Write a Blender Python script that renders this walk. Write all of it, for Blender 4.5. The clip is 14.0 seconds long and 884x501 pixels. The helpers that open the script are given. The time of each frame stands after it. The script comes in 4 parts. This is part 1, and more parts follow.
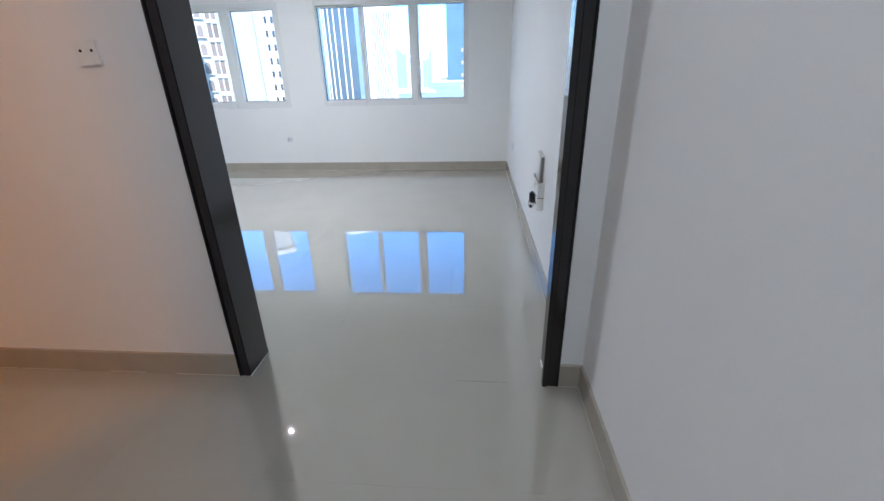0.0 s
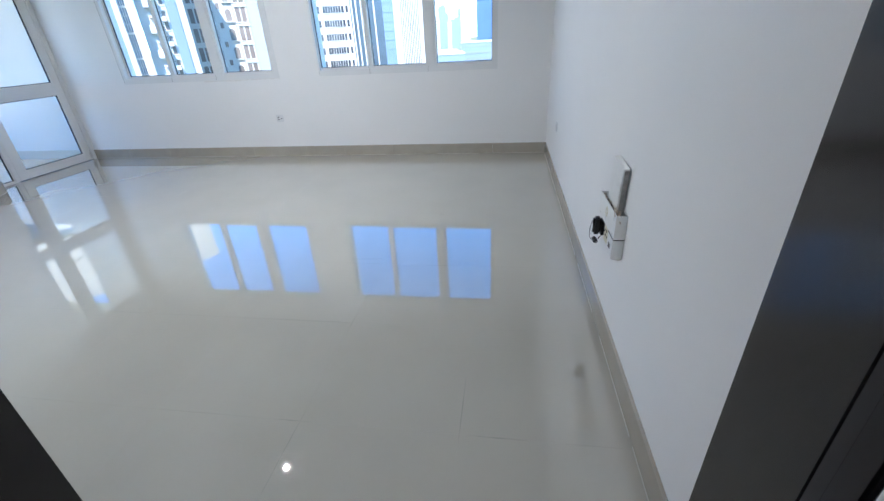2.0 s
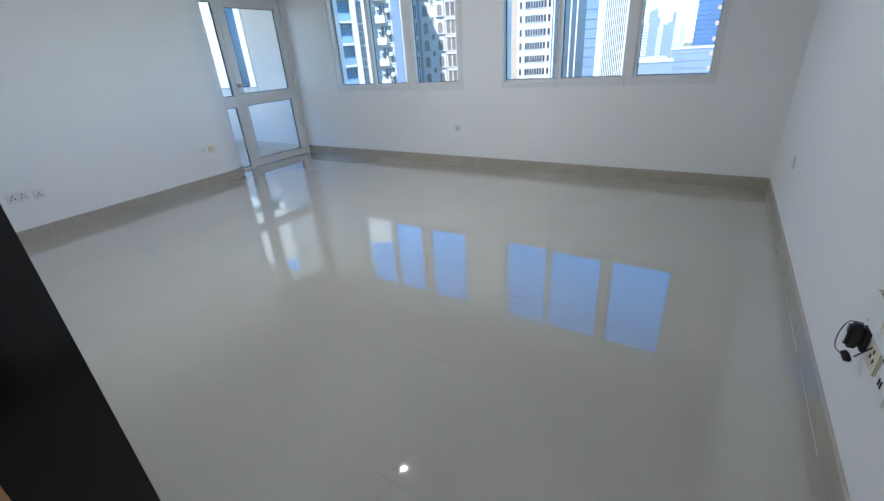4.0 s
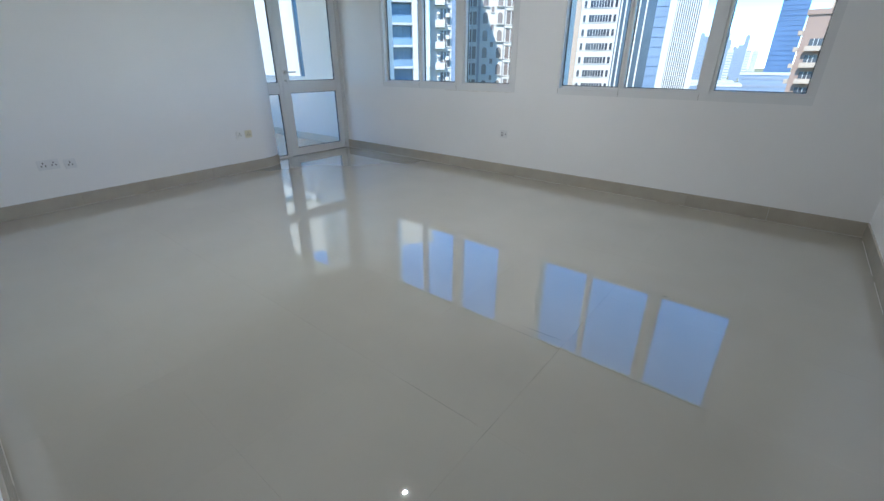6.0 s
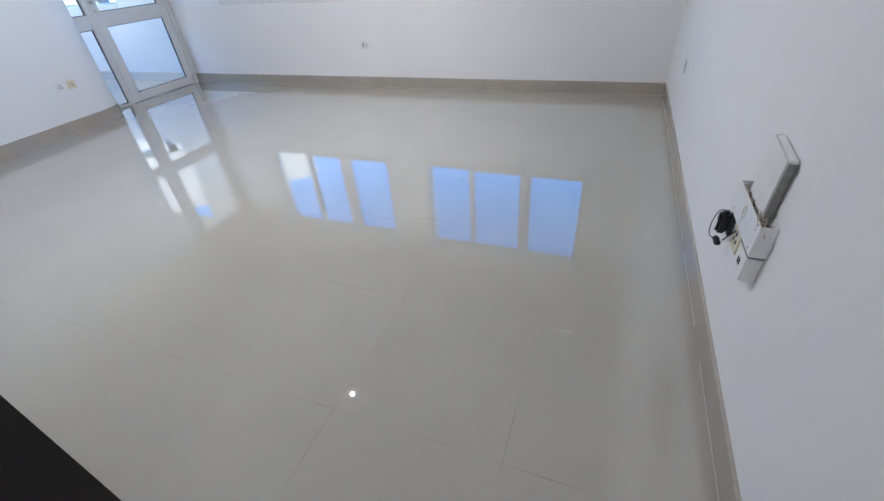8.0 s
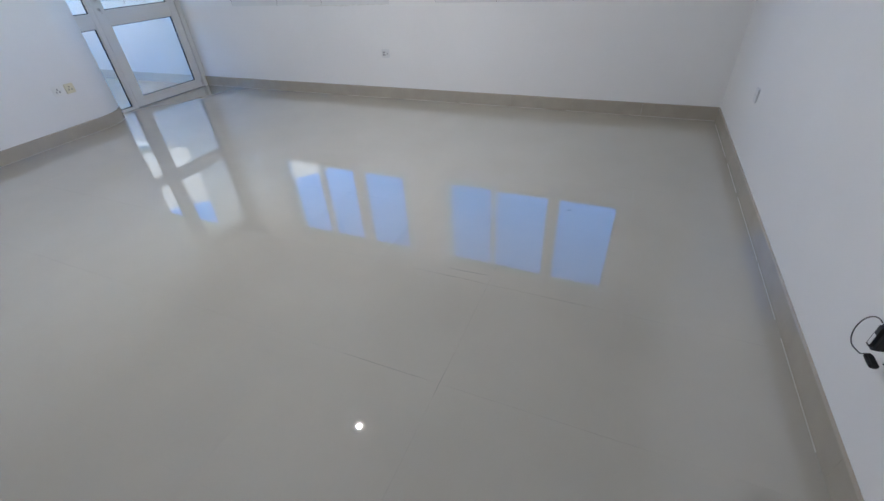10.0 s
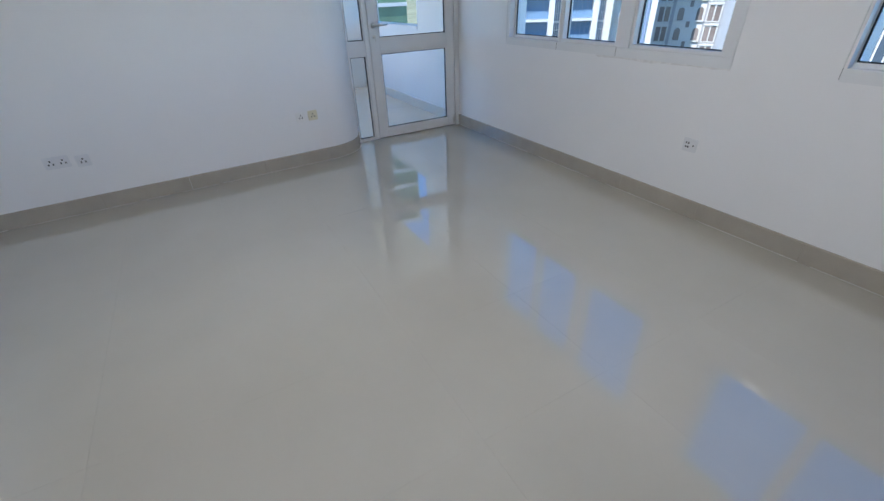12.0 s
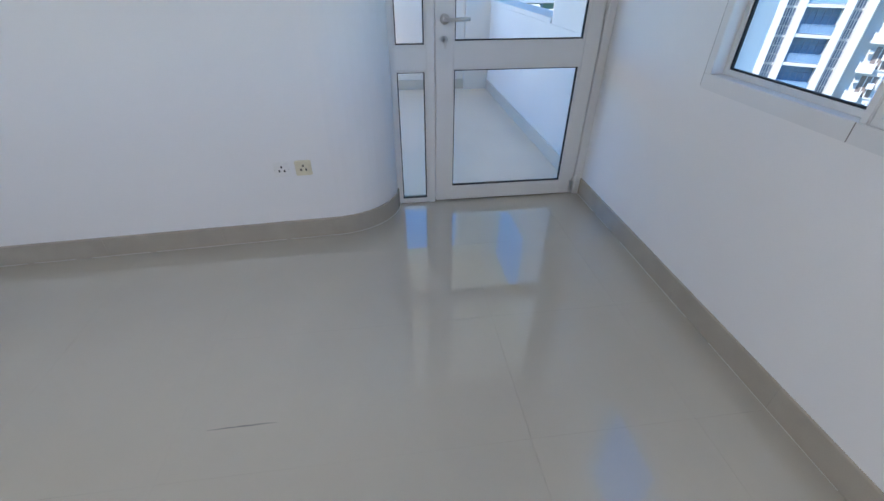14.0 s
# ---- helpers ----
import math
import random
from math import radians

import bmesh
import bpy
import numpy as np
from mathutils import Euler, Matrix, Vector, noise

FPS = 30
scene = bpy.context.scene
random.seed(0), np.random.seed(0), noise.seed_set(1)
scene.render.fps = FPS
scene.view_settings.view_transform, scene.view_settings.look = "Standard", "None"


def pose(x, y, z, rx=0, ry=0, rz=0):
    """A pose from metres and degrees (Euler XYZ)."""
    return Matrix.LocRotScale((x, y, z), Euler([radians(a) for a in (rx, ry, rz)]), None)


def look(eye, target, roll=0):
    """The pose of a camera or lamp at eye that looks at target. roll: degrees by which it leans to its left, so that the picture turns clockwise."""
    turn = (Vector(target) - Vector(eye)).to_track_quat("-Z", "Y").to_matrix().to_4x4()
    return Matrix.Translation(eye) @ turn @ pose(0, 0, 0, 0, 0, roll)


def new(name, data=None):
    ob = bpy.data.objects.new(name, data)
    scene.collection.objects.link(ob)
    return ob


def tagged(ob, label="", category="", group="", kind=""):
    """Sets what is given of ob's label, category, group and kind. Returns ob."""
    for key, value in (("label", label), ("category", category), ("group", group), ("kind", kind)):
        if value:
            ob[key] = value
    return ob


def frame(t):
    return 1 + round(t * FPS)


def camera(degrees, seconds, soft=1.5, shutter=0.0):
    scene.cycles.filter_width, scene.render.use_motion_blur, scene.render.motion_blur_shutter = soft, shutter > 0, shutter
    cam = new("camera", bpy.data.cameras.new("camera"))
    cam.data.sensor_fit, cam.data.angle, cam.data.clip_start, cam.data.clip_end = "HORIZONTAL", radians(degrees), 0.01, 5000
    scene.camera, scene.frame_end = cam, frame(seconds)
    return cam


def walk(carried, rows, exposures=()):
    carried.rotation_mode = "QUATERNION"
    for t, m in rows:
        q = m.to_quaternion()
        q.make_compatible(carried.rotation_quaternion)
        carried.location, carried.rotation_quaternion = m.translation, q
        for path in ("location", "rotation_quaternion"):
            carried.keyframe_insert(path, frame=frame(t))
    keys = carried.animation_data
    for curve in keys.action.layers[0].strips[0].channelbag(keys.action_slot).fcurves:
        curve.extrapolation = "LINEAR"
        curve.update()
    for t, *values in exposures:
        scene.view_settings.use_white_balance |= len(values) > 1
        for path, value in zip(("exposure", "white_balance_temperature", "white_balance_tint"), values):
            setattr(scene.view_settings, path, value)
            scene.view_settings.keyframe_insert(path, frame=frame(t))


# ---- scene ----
cam = camera(93.5, 14.0)

PATH = [
    (0, (-0.444, -6.064, 1.299), (-0.602, -4.231, 0.515), -1.4),
    (0.5, (-0.463, -5.758, 1.277), (-0.662, -3.946, 0.453), -3.0),
    (1, (-0.466, -5.448, 1.27), (-0.778, -3.683, 0.383), -4.7),
    (1.5, (-0.474, -5.125, 1.266), (-0.768, -3.37, 0.352), -3.4),
    (2, (-0.453, -4.882, 1.258), (-0.745, -3.13, 0.337), -3.2),
    (2.5, (-0.429, -4.715, 1.291), (-0.983, -3.016, 0.394), -4.3),
    (3, (-0.397, -4.609, 1.272), (-1.139, -2.966, 0.406), -6.6),
    (3.5, (-0.43, -4.558, 1.267), (-1.219, -2.933, 0.409), -4.5),
    (4, (-0.492, -4.543, 1.278), (-1.498, -3.037, 0.429), -4.0),
    (4.2, (-0.575, -4.581, 1.271), (-1.629, -3.108, 0.423), -4.5),
    (6.3, (-0.664, -4.208, 1.162), (-1.813, -2.788, 0.347), 0.4),
    (6.5, (-0.69, -4.264, 1.144), (-1.705, -2.758, 0.305), -0.3),
    (7, (-0.618, -4.282, 1.136), (-1.334, -2.719, 0.115), -1.7),
    (7.5, (-0.545, -4.4, 1.236), (-1.204, -2.925, 0.058), -4.9),
    (8, (-0.454, -4.518, 1.273), (-1.104, -3.033, 0.102), -5.0),
    (8.2, (-0.45, -4.545, 1.277), (-1.09, -3.052, 0.11), -4.9),
    (10.3, (-0.772, -3.914, 1.307), (-1.468, -2.451, 0.134), -2.8),
    (10.5, (-0.754, -3.669, 1.295), (-1.685, -2.334, 0.133), -3.3),
    (11, (-0.987, -3.36, 1.254), (-2.324, -2.346, 0.166), -3.3),
    (11.5, (-1.322, -3.013, 1.276), (-2.684, -2.01, 0.209), -1.8),
    (12, (-1.681, -2.608, 1.314), (-3.178, -1.797, 0.266), -2.3),
    (12.5, (-2.064, -2.263, 1.322), (-3.683, -1.696, 0.293), -1.9),
    (13, (-2.487, -1.81, 1.35), (-4.147, -1.285, 0.366), -4.4),
    (13.5, (-2.933, -1.534, 1.35), (-4.639, -1.395, 0.315), -3.9),
    (14, (-3.442, -1.292, 1.323), (-5.075, -1.079, 0.189), 0.1),
]
EXPOSURES = [(0.0, 2.45, 5800, 11), (1.0, 2.39, 5750, 11), (2.0, 2.34, 5780, 10), (2.7, 1.98, 5820, 8), (3.5, 1.88, 5840, 9), (4.2, 1.88, 5840, 9), (6.3, 1.74, 6000, 8), (7.0, 1.84, 6000, 9),
             (7.5, 2.2, 6000, 15), (8.2, 2.32, 6000, 15), (10.3, 1.9, 6000, 14), (11.0, 1.70, 6000, 15), (11.5, 1.62, 6040, 15), (12.0, 1.74, 6000, 13), (12.5, 1.76, 5970, 13), (13.5, 1.74, 5910, 11), (14.0, 1.95, 6020, 14)]
walk(cam, [(t, look(eye, target, roll)) for t, eye, target, roll in PATH], EXPOSURES)

# ---- light: a clear day outside, one small ceiling lamp in the room, one warm lamp and one added white fill in the hall ----
SUN_EL, SUN_ROT = radians(50), radians(171)
world = bpy.data.worlds.new("world")
scene.world = world
world.use_nodes = True
wn = world.node_tree
sky = wn.nodes.new("ShaderNodeTexSky")
sky.sky_type, sky.sun_disc = "NISHITA", False
sky.sun_elevation, sky.sun_rotation = SUN_EL, SUN_ROT
sky.altitude, sky.air_density, sky.dust_density, sky.ozone_density = 900.0, 0.75, 0.0, 3.0
wn.nodes["Background"].inputs["Strength"].default_value = 0.15
deeper = wn.nodes.new("ShaderNodeHueSaturation")
deeper.inputs["Hue"].default_value, deeper.inputs["Saturation"].default_value = 0.495, 1.28
wn.links.new(sky.outputs[0], deeper.inputs["Color"])
wn.links.new(deeper.outputs[0], wn.nodes["Background"].inputs["Color"])
sun = new("sun", bpy.data.lights.new("sun", "SUN"))
sun.data.energy, sun.data.angle, sun.data.color = 2.8, radians(0.53), (1.0, 0.94, 0.86)
sun_dir = Vector((math.sin(SUN_ROT) * math.cos(SUN_EL), math.cos(SUN_ROT) * math.cos(SUN_EL), math.sin(SUN_EL)))
sun.matrix_world = look(sun_dir * 200, (0, 0, 0))


# ---- materials ----
def nodes_of(name):
    m = bpy.data.materials.new(name)
    m.use_nodes = True
    return m, m.node_tree, m.node_tree.nodes["Principled BSDF"]


def material(name, color, rough=0.5, metal=0.0, vary=0.06, scale=6.0, fine=120.0, bump=0.1, spread=0.0, spec=0.5, depth=0.002, coat=0.0):
    """A surface with a slow stain, a fine grain, a fine relief, and some spread from piece to piece."""
    m, nt, bsdf = nodes_of(name)
    N, L = nt.nodes.new, nt.links.new
    geo = N("ShaderNodeNewGeometry")
    slow, grain = N("ShaderNodeTexNoise"), N("ShaderNodeTexNoise")
    slow.inputs["Scale"].default_value, slow.inputs["Detail"].default_value = scale, 5
    grain.inputs["Scale"].default_value, grain.inputs["Detail"].default_value = fine, 3
    L(geo.outputs["Position"], slow.inputs["Vector"])
    L(geo.outputs["Position"], grain.inputs["Vector"])
    mixer = N("ShaderNodeMath")
    mixer.operation = "MULTIPLY_ADD"
    mixer.inputs[1].default_value = 0.35
    L(grain.outputs[0], mixer.inputs[0])
    L(slow.outputs[0], mixer.inputs[2])
    if spread:
        info, per = N("ShaderNodeObjectInfo"), N("ShaderNodeMath")
        per.operation = "MULTIPLY_ADD"
        per.inputs[1].default_value = spread
        L(info.outputs["Random"], per.inputs[0])
        L(mixer.outputs[0], per.inputs[2])
        mixer = per
    ramp = N("ShaderNodeMapRange")
    ramp.inputs["From Min"].default_value, ramp.inputs["From Max"].default_value = 0.35, 1.0 + spread
    ramp.inputs["To Min"].default_value, ramp.inputs["To Max"].default_value = 1 - vary, 1 + vary
    L(mixer.outputs[0], ramp.inputs["Value"])
    tint = N("ShaderNodeVectorMath")
    tint.operation = "SCALE"
    tint.inputs[0].default_value = color
    L(ramp.outputs[0], tint.inputs["Scale"])
    L(tint.outputs[0], bsdf.inputs["Base Color"])
    wear = N("ShaderNodeMapRange")
    wear.inputs["To Min"].default_value, wear.inputs["To Max"].default_value = max(rough * 0.8, 0.008), min(rough * 1.2, 1)
    L(slow.outputs[0], wear.inputs["Value"])
    L(wear.outputs[0], bsdf.inputs["Roughness"])
    bsdf.inputs["Metallic"].default_value = metal
    bsdf.inputs["Specular IOR Level"].default_value = spec
    bsdf.inputs["Coat Weight"].default_value = coat
    if bump:
        relief = N("ShaderNodeBump")
        relief.inputs["Strength"].default_value, relief.inputs["Distance"].default_value = bump, depth
        L(grain.outputs[0], relief.inputs["Height"])
        L(relief.outputs[0], bsdf.inputs["Normal"])
    return m


def polished_tile(name, color, rough):
    """Polished porcelain: faint cloudy veins, fine speckle, a hardly wavy gloss."""
    m = material(name, color, rough, vary=0.05, scale=2.2, fine=260, bump=0, spread=0.03, spec=0.9, coat=0.8)
    nt = m.node_tree
    N, L = nt.nodes.new, nt.links.new
    wave, relief, geo = N("ShaderNodeTexNoise"), N("ShaderNodeBump"), N("ShaderNodeNewGeometry")
    wave.inputs["Scale"].default_value, wave.inputs["Detail"].default_value = 2.4, 1
    relief.inputs["Strength"].default_value, relief.inputs["Distance"].default_value = 0.13, 0.006
    nt.nodes["Principled BSDF"].inputs["Coat Roughness"].default_value = 0.01
    nt.nodes["Principled BSDF"].inputs["Coat IOR"].default_value = 1.75
    L(geo.outputs["Position"], wave.inputs["Vector"])
    L(wave.outputs[0], relief.inputs["Height"])
    L(relief.outputs[0], nt.nodes["Principled BSDF"].inputs["Normal"])
    return m


def clear_glass(name, tint=(0.96, 0.98, 0.98)):
    """Thin clear glass: see-through, with a gloss that grows towards grazing views."""
    m = bpy.data.materials.new(name)
    m.use_nodes = True
    nt = m.node_tree
    nt.nodes.remove(nt.nodes["Principled BSDF"])
    see, gloss, face, power, lift, mix = (nt.nodes.new(k) for k in ("ShaderNodeBsdfTransparent", "ShaderNodeBsdfGlossy", "ShaderNodeLayerWeight", "ShaderNodeMath", "ShaderNodeMath", "ShaderNodeMixShader"))
    see.inputs[0].default_value = (*tint, 1)
    gloss.inputs["Roughness"].default_value = 0.02
    face.inputs["Blend"].default_value = 0.5
    power.operation, lift.operation = "POWER", "MULTIPLY_ADD"
    power.inputs[1].default_value = 5.0
    lift.inputs[1].default_value, lift.inputs[2].default_value = 0.9, 0.0
    nt.links.new(face.outputs["Facing"], power.inputs[0])
    nt.links.new(power.outputs[0], lift.inputs[0])
    nt.links.new(lift.outputs[0], mix.inputs[0])
    nt.links.new(see.outputs[0], mix.inputs[1])
    nt.links.new(gloss.outputs[0], mix.inputs[2])
    nt.links.new(mix.outputs[0], nt.nodes["Material Output"].inputs[0])
    return m


def glowing(name, color, strength):
    m, nt, bsdf = nodes_of(name)
    bsdf.inputs["Base Color"].default_value = (0.8, 0.8, 0.8, 1)
    bsdf.inputs["Emission Color"].default_value = (*color, 1)
    bsdf.inputs["Emission Strength"].default_value = strength
    return m


WALL = material("white_emulsion", (0.82, 0.82, 0.815), 0.55, vary=0.03, scale=1.2, fine=220, bump=0.16, depth=0.0008)
CEIL = material("ceiling_paint", (0.80, 0.80, 0.79), 0.8, vary=0.02, scale=1.0, fine=150, bump=0.1, depth=0.001)
TILE = polished_tile("polished_cream_porcelain", (0.412, 0.388, 0.335), 0.011)
BALTILE = material("pale_balcony_porcelain", (0.70, 0.61, 0.50), 0.22, vary=0.06, scale=3, fine=200, bump=0.0, spread=0.05)
SKIRT = material("skirting_porcelain", (0.405, 0.37, 0.31), 0.14, vary=0.10, scale=7, fine=180, bump=0.03, spread=0.15)
PALESKIRT = material("pale_skirting_porcelain", (0.62, 0.575, 0.50), 0.25, vary=0.06, scale=7, fine=180, bump=0.03, spread=0.1)
PATCH = material("rough_grey_plaster", (0.74, 0.73, 0.71), 0.9, vary=0.2, scale=22, fine=200, bump=0.5, depth=0.003)
GROUT = material("grout", (0.41, 0.385, 0.335), 0.9, vary=0.2, scale=9, fine=300, bump=0.2)
CAULK = material("cream_grout_bead", (0.50, 0.475, 0.425), 0.7, vary=0.15, scale=14, fine=300, bump=0.1)
DARKWOOD = material("dark_varnished_wood", (0.011, 0.0095, 0.011), 0.14, vary=0.2, scale=9, fine=90, bump=0.01, spec=0.5)
ALU = material("white_powder_coat", (0.74, 0.75, 0.75), 0.32, vary=0.03, scale=5, fine=400, bump=0.02)
GASKET = material("black_rubber", (0.012, 0.012, 0.013), 0.7, vary=0.1, bump=0.0)
GLASS = clear_glass("window_glass")
STEEL = material("brushed_steel", (0.66, 0.66, 0.65), 0.38, metal=1.0, vary=0.05, fine=300, bump=0.02)
BLACKPL = material("black_plastic", (0.014, 0.014, 0.016), 0.4, vary=0.15, fine=500, bump=0.05)
WHITEPL = material("white_plastic", (0.80, 0.80, 0.78), 0.35, vary=0.06, scale=20, bump=0.0)
GREYPL = material("grey_plastic", (0.72, 0.73, 0.74), 0.4, vary=0.04, scale=20, bump=0.0)
CREAMPL = material("aged_cream_plastic", (0.72, 0.67, 0.50), 0.4, vary=0.08, scale=25, bump=0.0)
HOLE = material("socket_hole", (0.02, 0.02, 0.02), 0.8, vary=0.0, bump=0.0)
DUSTY = material("dusty_vent_plastic", (0.30, 0.29, 0.27), 0.7, vary=0.3, scale=60, fine=400, bump=0.2)
BROWNPL = material("dark_brown_interior", (0.10, 0.065, 0.045), 0.7, vary=0.4, scale=60, fine=300, bump=0.2)
WIRE = material("copper_and_grey_wires", (0.50, 0.42, 0.34), 0.5, vary=0.3, scale=80, bump=0.0)
LAMP_ON = glowing("lamp_diffuser_lit", (1.0, 0.97, 0.94), 5600.0)
WARM_ON = glowing("warm_lamp_diffuser_lit", (1.0, 0.36, 0.035), 22.0)
# glow of a white fill added in the hall, out of view
HALL_FILL = glowing("hall_fill_glow", (0.94, 0.98, 1.0), 5.6)
SCUFF = material("dark_scuff", (0.16, 0.15, 0.14), 0.6, vary=0.4, scale=60, fine=400, bump=0.0)
# outside
RENDER_WHITE = material("white_render", (0.55, 0.535, 0.51), 0.85, vary=0.06, scale=0.15, fine=3, bump=0.1, depth=0.01)
RENDER_PALE = material("pale_grey_cladding", (0.48, 0.475, 0.465), 0.5, vary=0.04, scale=0.1, fine=3, bump=0.05, depth=0.01)
RENDER_TAN = material("tan_render", (0.42, 0.34, 0.27), 0.85, vary=0.06, scale=0.15, fine=3, bump=0.1, depth=0.01)
RENDER_BROWN = material("pinkish_brown_render", (0.29, 0.205, 0.165), 0.85, vary=0.08, scale=0.15, fine=3, bump=0.1, depth=0.01)
BLUEGLASS = material("blue_curtain_glass", (0.15, 0.23, 0.33), 0.15, vary=0.3, scale=0.3, fine=2, bump=0.0, spread=0.4)
TEALGLASS = material("teal_curtain_glass", (0.062, 0.085, 0.115), 0.2, vary=0.25, scale=0.2, fine=2, bump=0.0)
# these two far glass colours have distance haze put into them
FARWIN = material("haze_tinted_window_glass", (0.22, 0.25, 0.30), 0.3, vary=0.2, scale=0.05, fine=1, bump=0.0)
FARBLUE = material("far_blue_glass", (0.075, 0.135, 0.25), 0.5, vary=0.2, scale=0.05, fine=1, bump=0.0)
DARKWIN = material("dark_window_glass", (0.055, 0.06, 0.075), 0.15, vary=0.3, scale=0.4, fine=2, bump=0.0, spread=0.5)
BROWNWIN = material("brownish_window_glass", (0.19, 0.155, 0.14), 0.25, vary=0.3, scale=0.4, fine=2, bump=0.0, spread=0.5)
BALCONY_PAINT = material("pale_balcony_render", (0.74, 0.72, 0.69), 0.85, vary=0.08, scale=2, fine=90, bump=0.2, depth=0.002)
GREYBLUE = material("blue_grey_cladding", (0.17, 0.22, 0.30), 0.8, vary=0.06, scale=0.15, fine=3, bump=0.05)
# far spandrel and facade tones, softened by haze put into the colour
FARLINE = material("far_blue_spandrel", (0.09, 0.15, 0.27), 0.6, vary=0.1, scale=0.05, fine=1, bump=0.0)
HAZE = material("haze_tinted_facade", (0.20, 0.25, 0.33), 0.8, vary=0.1, scale=0.02, fine=0.5, bump=0.0)
STRIPGLASS = material("grey_blue_strip_glass", (0.15, 0.18, 0.23), 0.2, vary=0.3, scale=0.4, fine=2, bump=0.0)
RENDER_BEIGE = material("beige_render", (0.47, 0.43, 0.37), 0.85, vary=0.06, scale=0.15, fine=3, bump=0.1, depth=0.01)
GROUND = material("dusty_city_ground", (0.215, 0.225, 0.15), 0.95, vary=0.35, scale=0.02, fine=0.3, bump=0.1, depth=0.05, spec=0.0)


# ---- mesh helpers ----
def box(bm, x0, x1, y0, y1, z0, z1, bevel=0.0):
    made = bmesh.ops.create_cube(bm, size=1.0)["verts"]
    bmesh.ops.scale(bm, vec=(x1 - x0, y1 - y0, z1 - z0), verts=made)
    bmesh.ops.translate(bm, vec=((x0 + x1) / 2, (y0 + y1) / 2, (z0 + z1) / 2), verts=made)
    if bevel:
        edges = list({e for v in made for e in v.link_edges})
        bmesh.ops.bevel(bm, geom=edges, offset=bevel, segments=2, affect="EDGES", clamp_overlap=True)
    return bm


def boxes(rows, bevel=0.0):
    bm = bmesh.new()
    for row in rows:
        box(bm, *row, bevel)
    return bm


def rod(bm, a, b, r, n=12, r2=None):
    """A round bar from a to b."""
    a, b = Vector(a), Vector(b)
    made = bmesh.ops.create_cone(bm, cap_ends=True, segments=n, radius1=r, radius2=r if r2 is None else r2, depth=(b - a).length)["verts"]
    turn = (b - a).to_track_quat("Z", "Y").to_matrix().to_4x4()
    bmesh.ops.transform(bm, matrix=Matrix.Translation((a + b) / 2) @ turn, verts=made)
    return bm


def frame_boxes(a0, a1, z0, z1, w, d0, d1, axis="x"):
    """Four bars round a rectangle, w wide inwards, from depth d0 to d1, butted end to end."""
    rows = [(a0, a1, z0, z0 + w), (a0, a1, z1 - w, z1), (a0, a0 + w, z0 + w, z1 - w), (a1 - w, a1, z0 + w, z1 - w)]
    return [((p, q, d0, d1, r, s) if axis == "x" else (d0, d1, p, q, r, s)) for p, q, r, s in rows]


def outline(bm, pts, z0, z1):
    """An upright solid over a closed outline."""
    lo = [bm.verts.new((x, y, z0)) for x, y in pts]
    hi = [bm.verts.new((x, y, z1)) for x, y in pts]
    n = len(pts)
    for i in range(n):
        bm.faces.new((lo[i], lo[(i + 1) % n], hi[(i + 1) % n], hi[i]))
    bm.faces.new(hi)
    bm.faces.new(lo[::-1])
    bmesh.ops.recalc_face_normals(bm, faces=bm.faces)
    return bm


def mesh_of(name, bm, mat, smooth=False):
    me = bpy.data.meshes.new(name)
    bm.to_mesh(me)
    bm.free()
    me.materials.append(mat)
    if smooth:
        for p in me.polygons:
            p.use_smooth = True
    return me


def part(name, bm, mat, parent, label="", smooth=False):
    ob = new(name, mesh_of(name, bm, mat, smooth))
    ob.parent = parent
    return tagged(ob, label)


def piece(name, me, parent, m):
    ob = new(name, me)
    ob.parent = parent
    ob.matrix_parent_inverse = parent.matrix_world.inverted()
    ob.matrix_basis = m
    return ob


def setting(name, bm, mat, label, category, smooth=False):
    return tagged(new(name, mesh_of(name, bm, mat, smooth)), label, category, kind="structure")


def thing(name, label, category, at=(0, 0, 0), group="", kind=""):
    ob = new(name)
    ob.empty_display_size = 0.1
    ob.location = at
    bpy.context.view_layer.update()
    return tagged(ob, label, category, group, kind)


def under(name, bm, mat, parent, label="", smooth=False):
    """A part whose mesh is given in world coordinates."""
    ob = part(name, bm, mat, parent, label, smooth)
    bpy.context.view_layer.update()
    ob.matrix_parent_inverse = parent.matrix_world.inverted()
    return ob


# ---- the plan ----
H = 2.95                    # ceiling
XL, XD = -5.60, -5.95       # left wall, balcony door
YF, YH = -4.395, -4.550       # room side and hall side of the wall with the doorway
DX0, DX1 = -1.496, -0.118    # doorway between the jambs
HX = 0.03                   # hall's right wall
DOOR_H = 2.10
WIN_Z0, WIN_Z1 = 0.905, 2.20
WINDOWS = [(-5.08, -3.07, ((-5.03, -4.46), (-4.39, -3.88), (-3.735, -3.14))),
           (-2.553, -0.567, ((-2.547, -1.99), (-1.93, -1.334), (-1.21, -0.613)))]
GLASS_Z0, GLASS_Z1 = 0.985, 2.12
SK = 0.115                  # skirting height

# floor slab under the tiles
floor = setting("floor", boxes([(XD - 0.10, 0.2, YF - 4.6, 0.0, -0.15, -0.0012)]), GROUT, "polished cream porcelain tile floor", "floor")
setting("ceiling", boxes([(XD - 0.10, 0.2, -9.0, 0.2, H, H + 0.2)]), CEIL, "plain white painted ceiling", "ceiling")

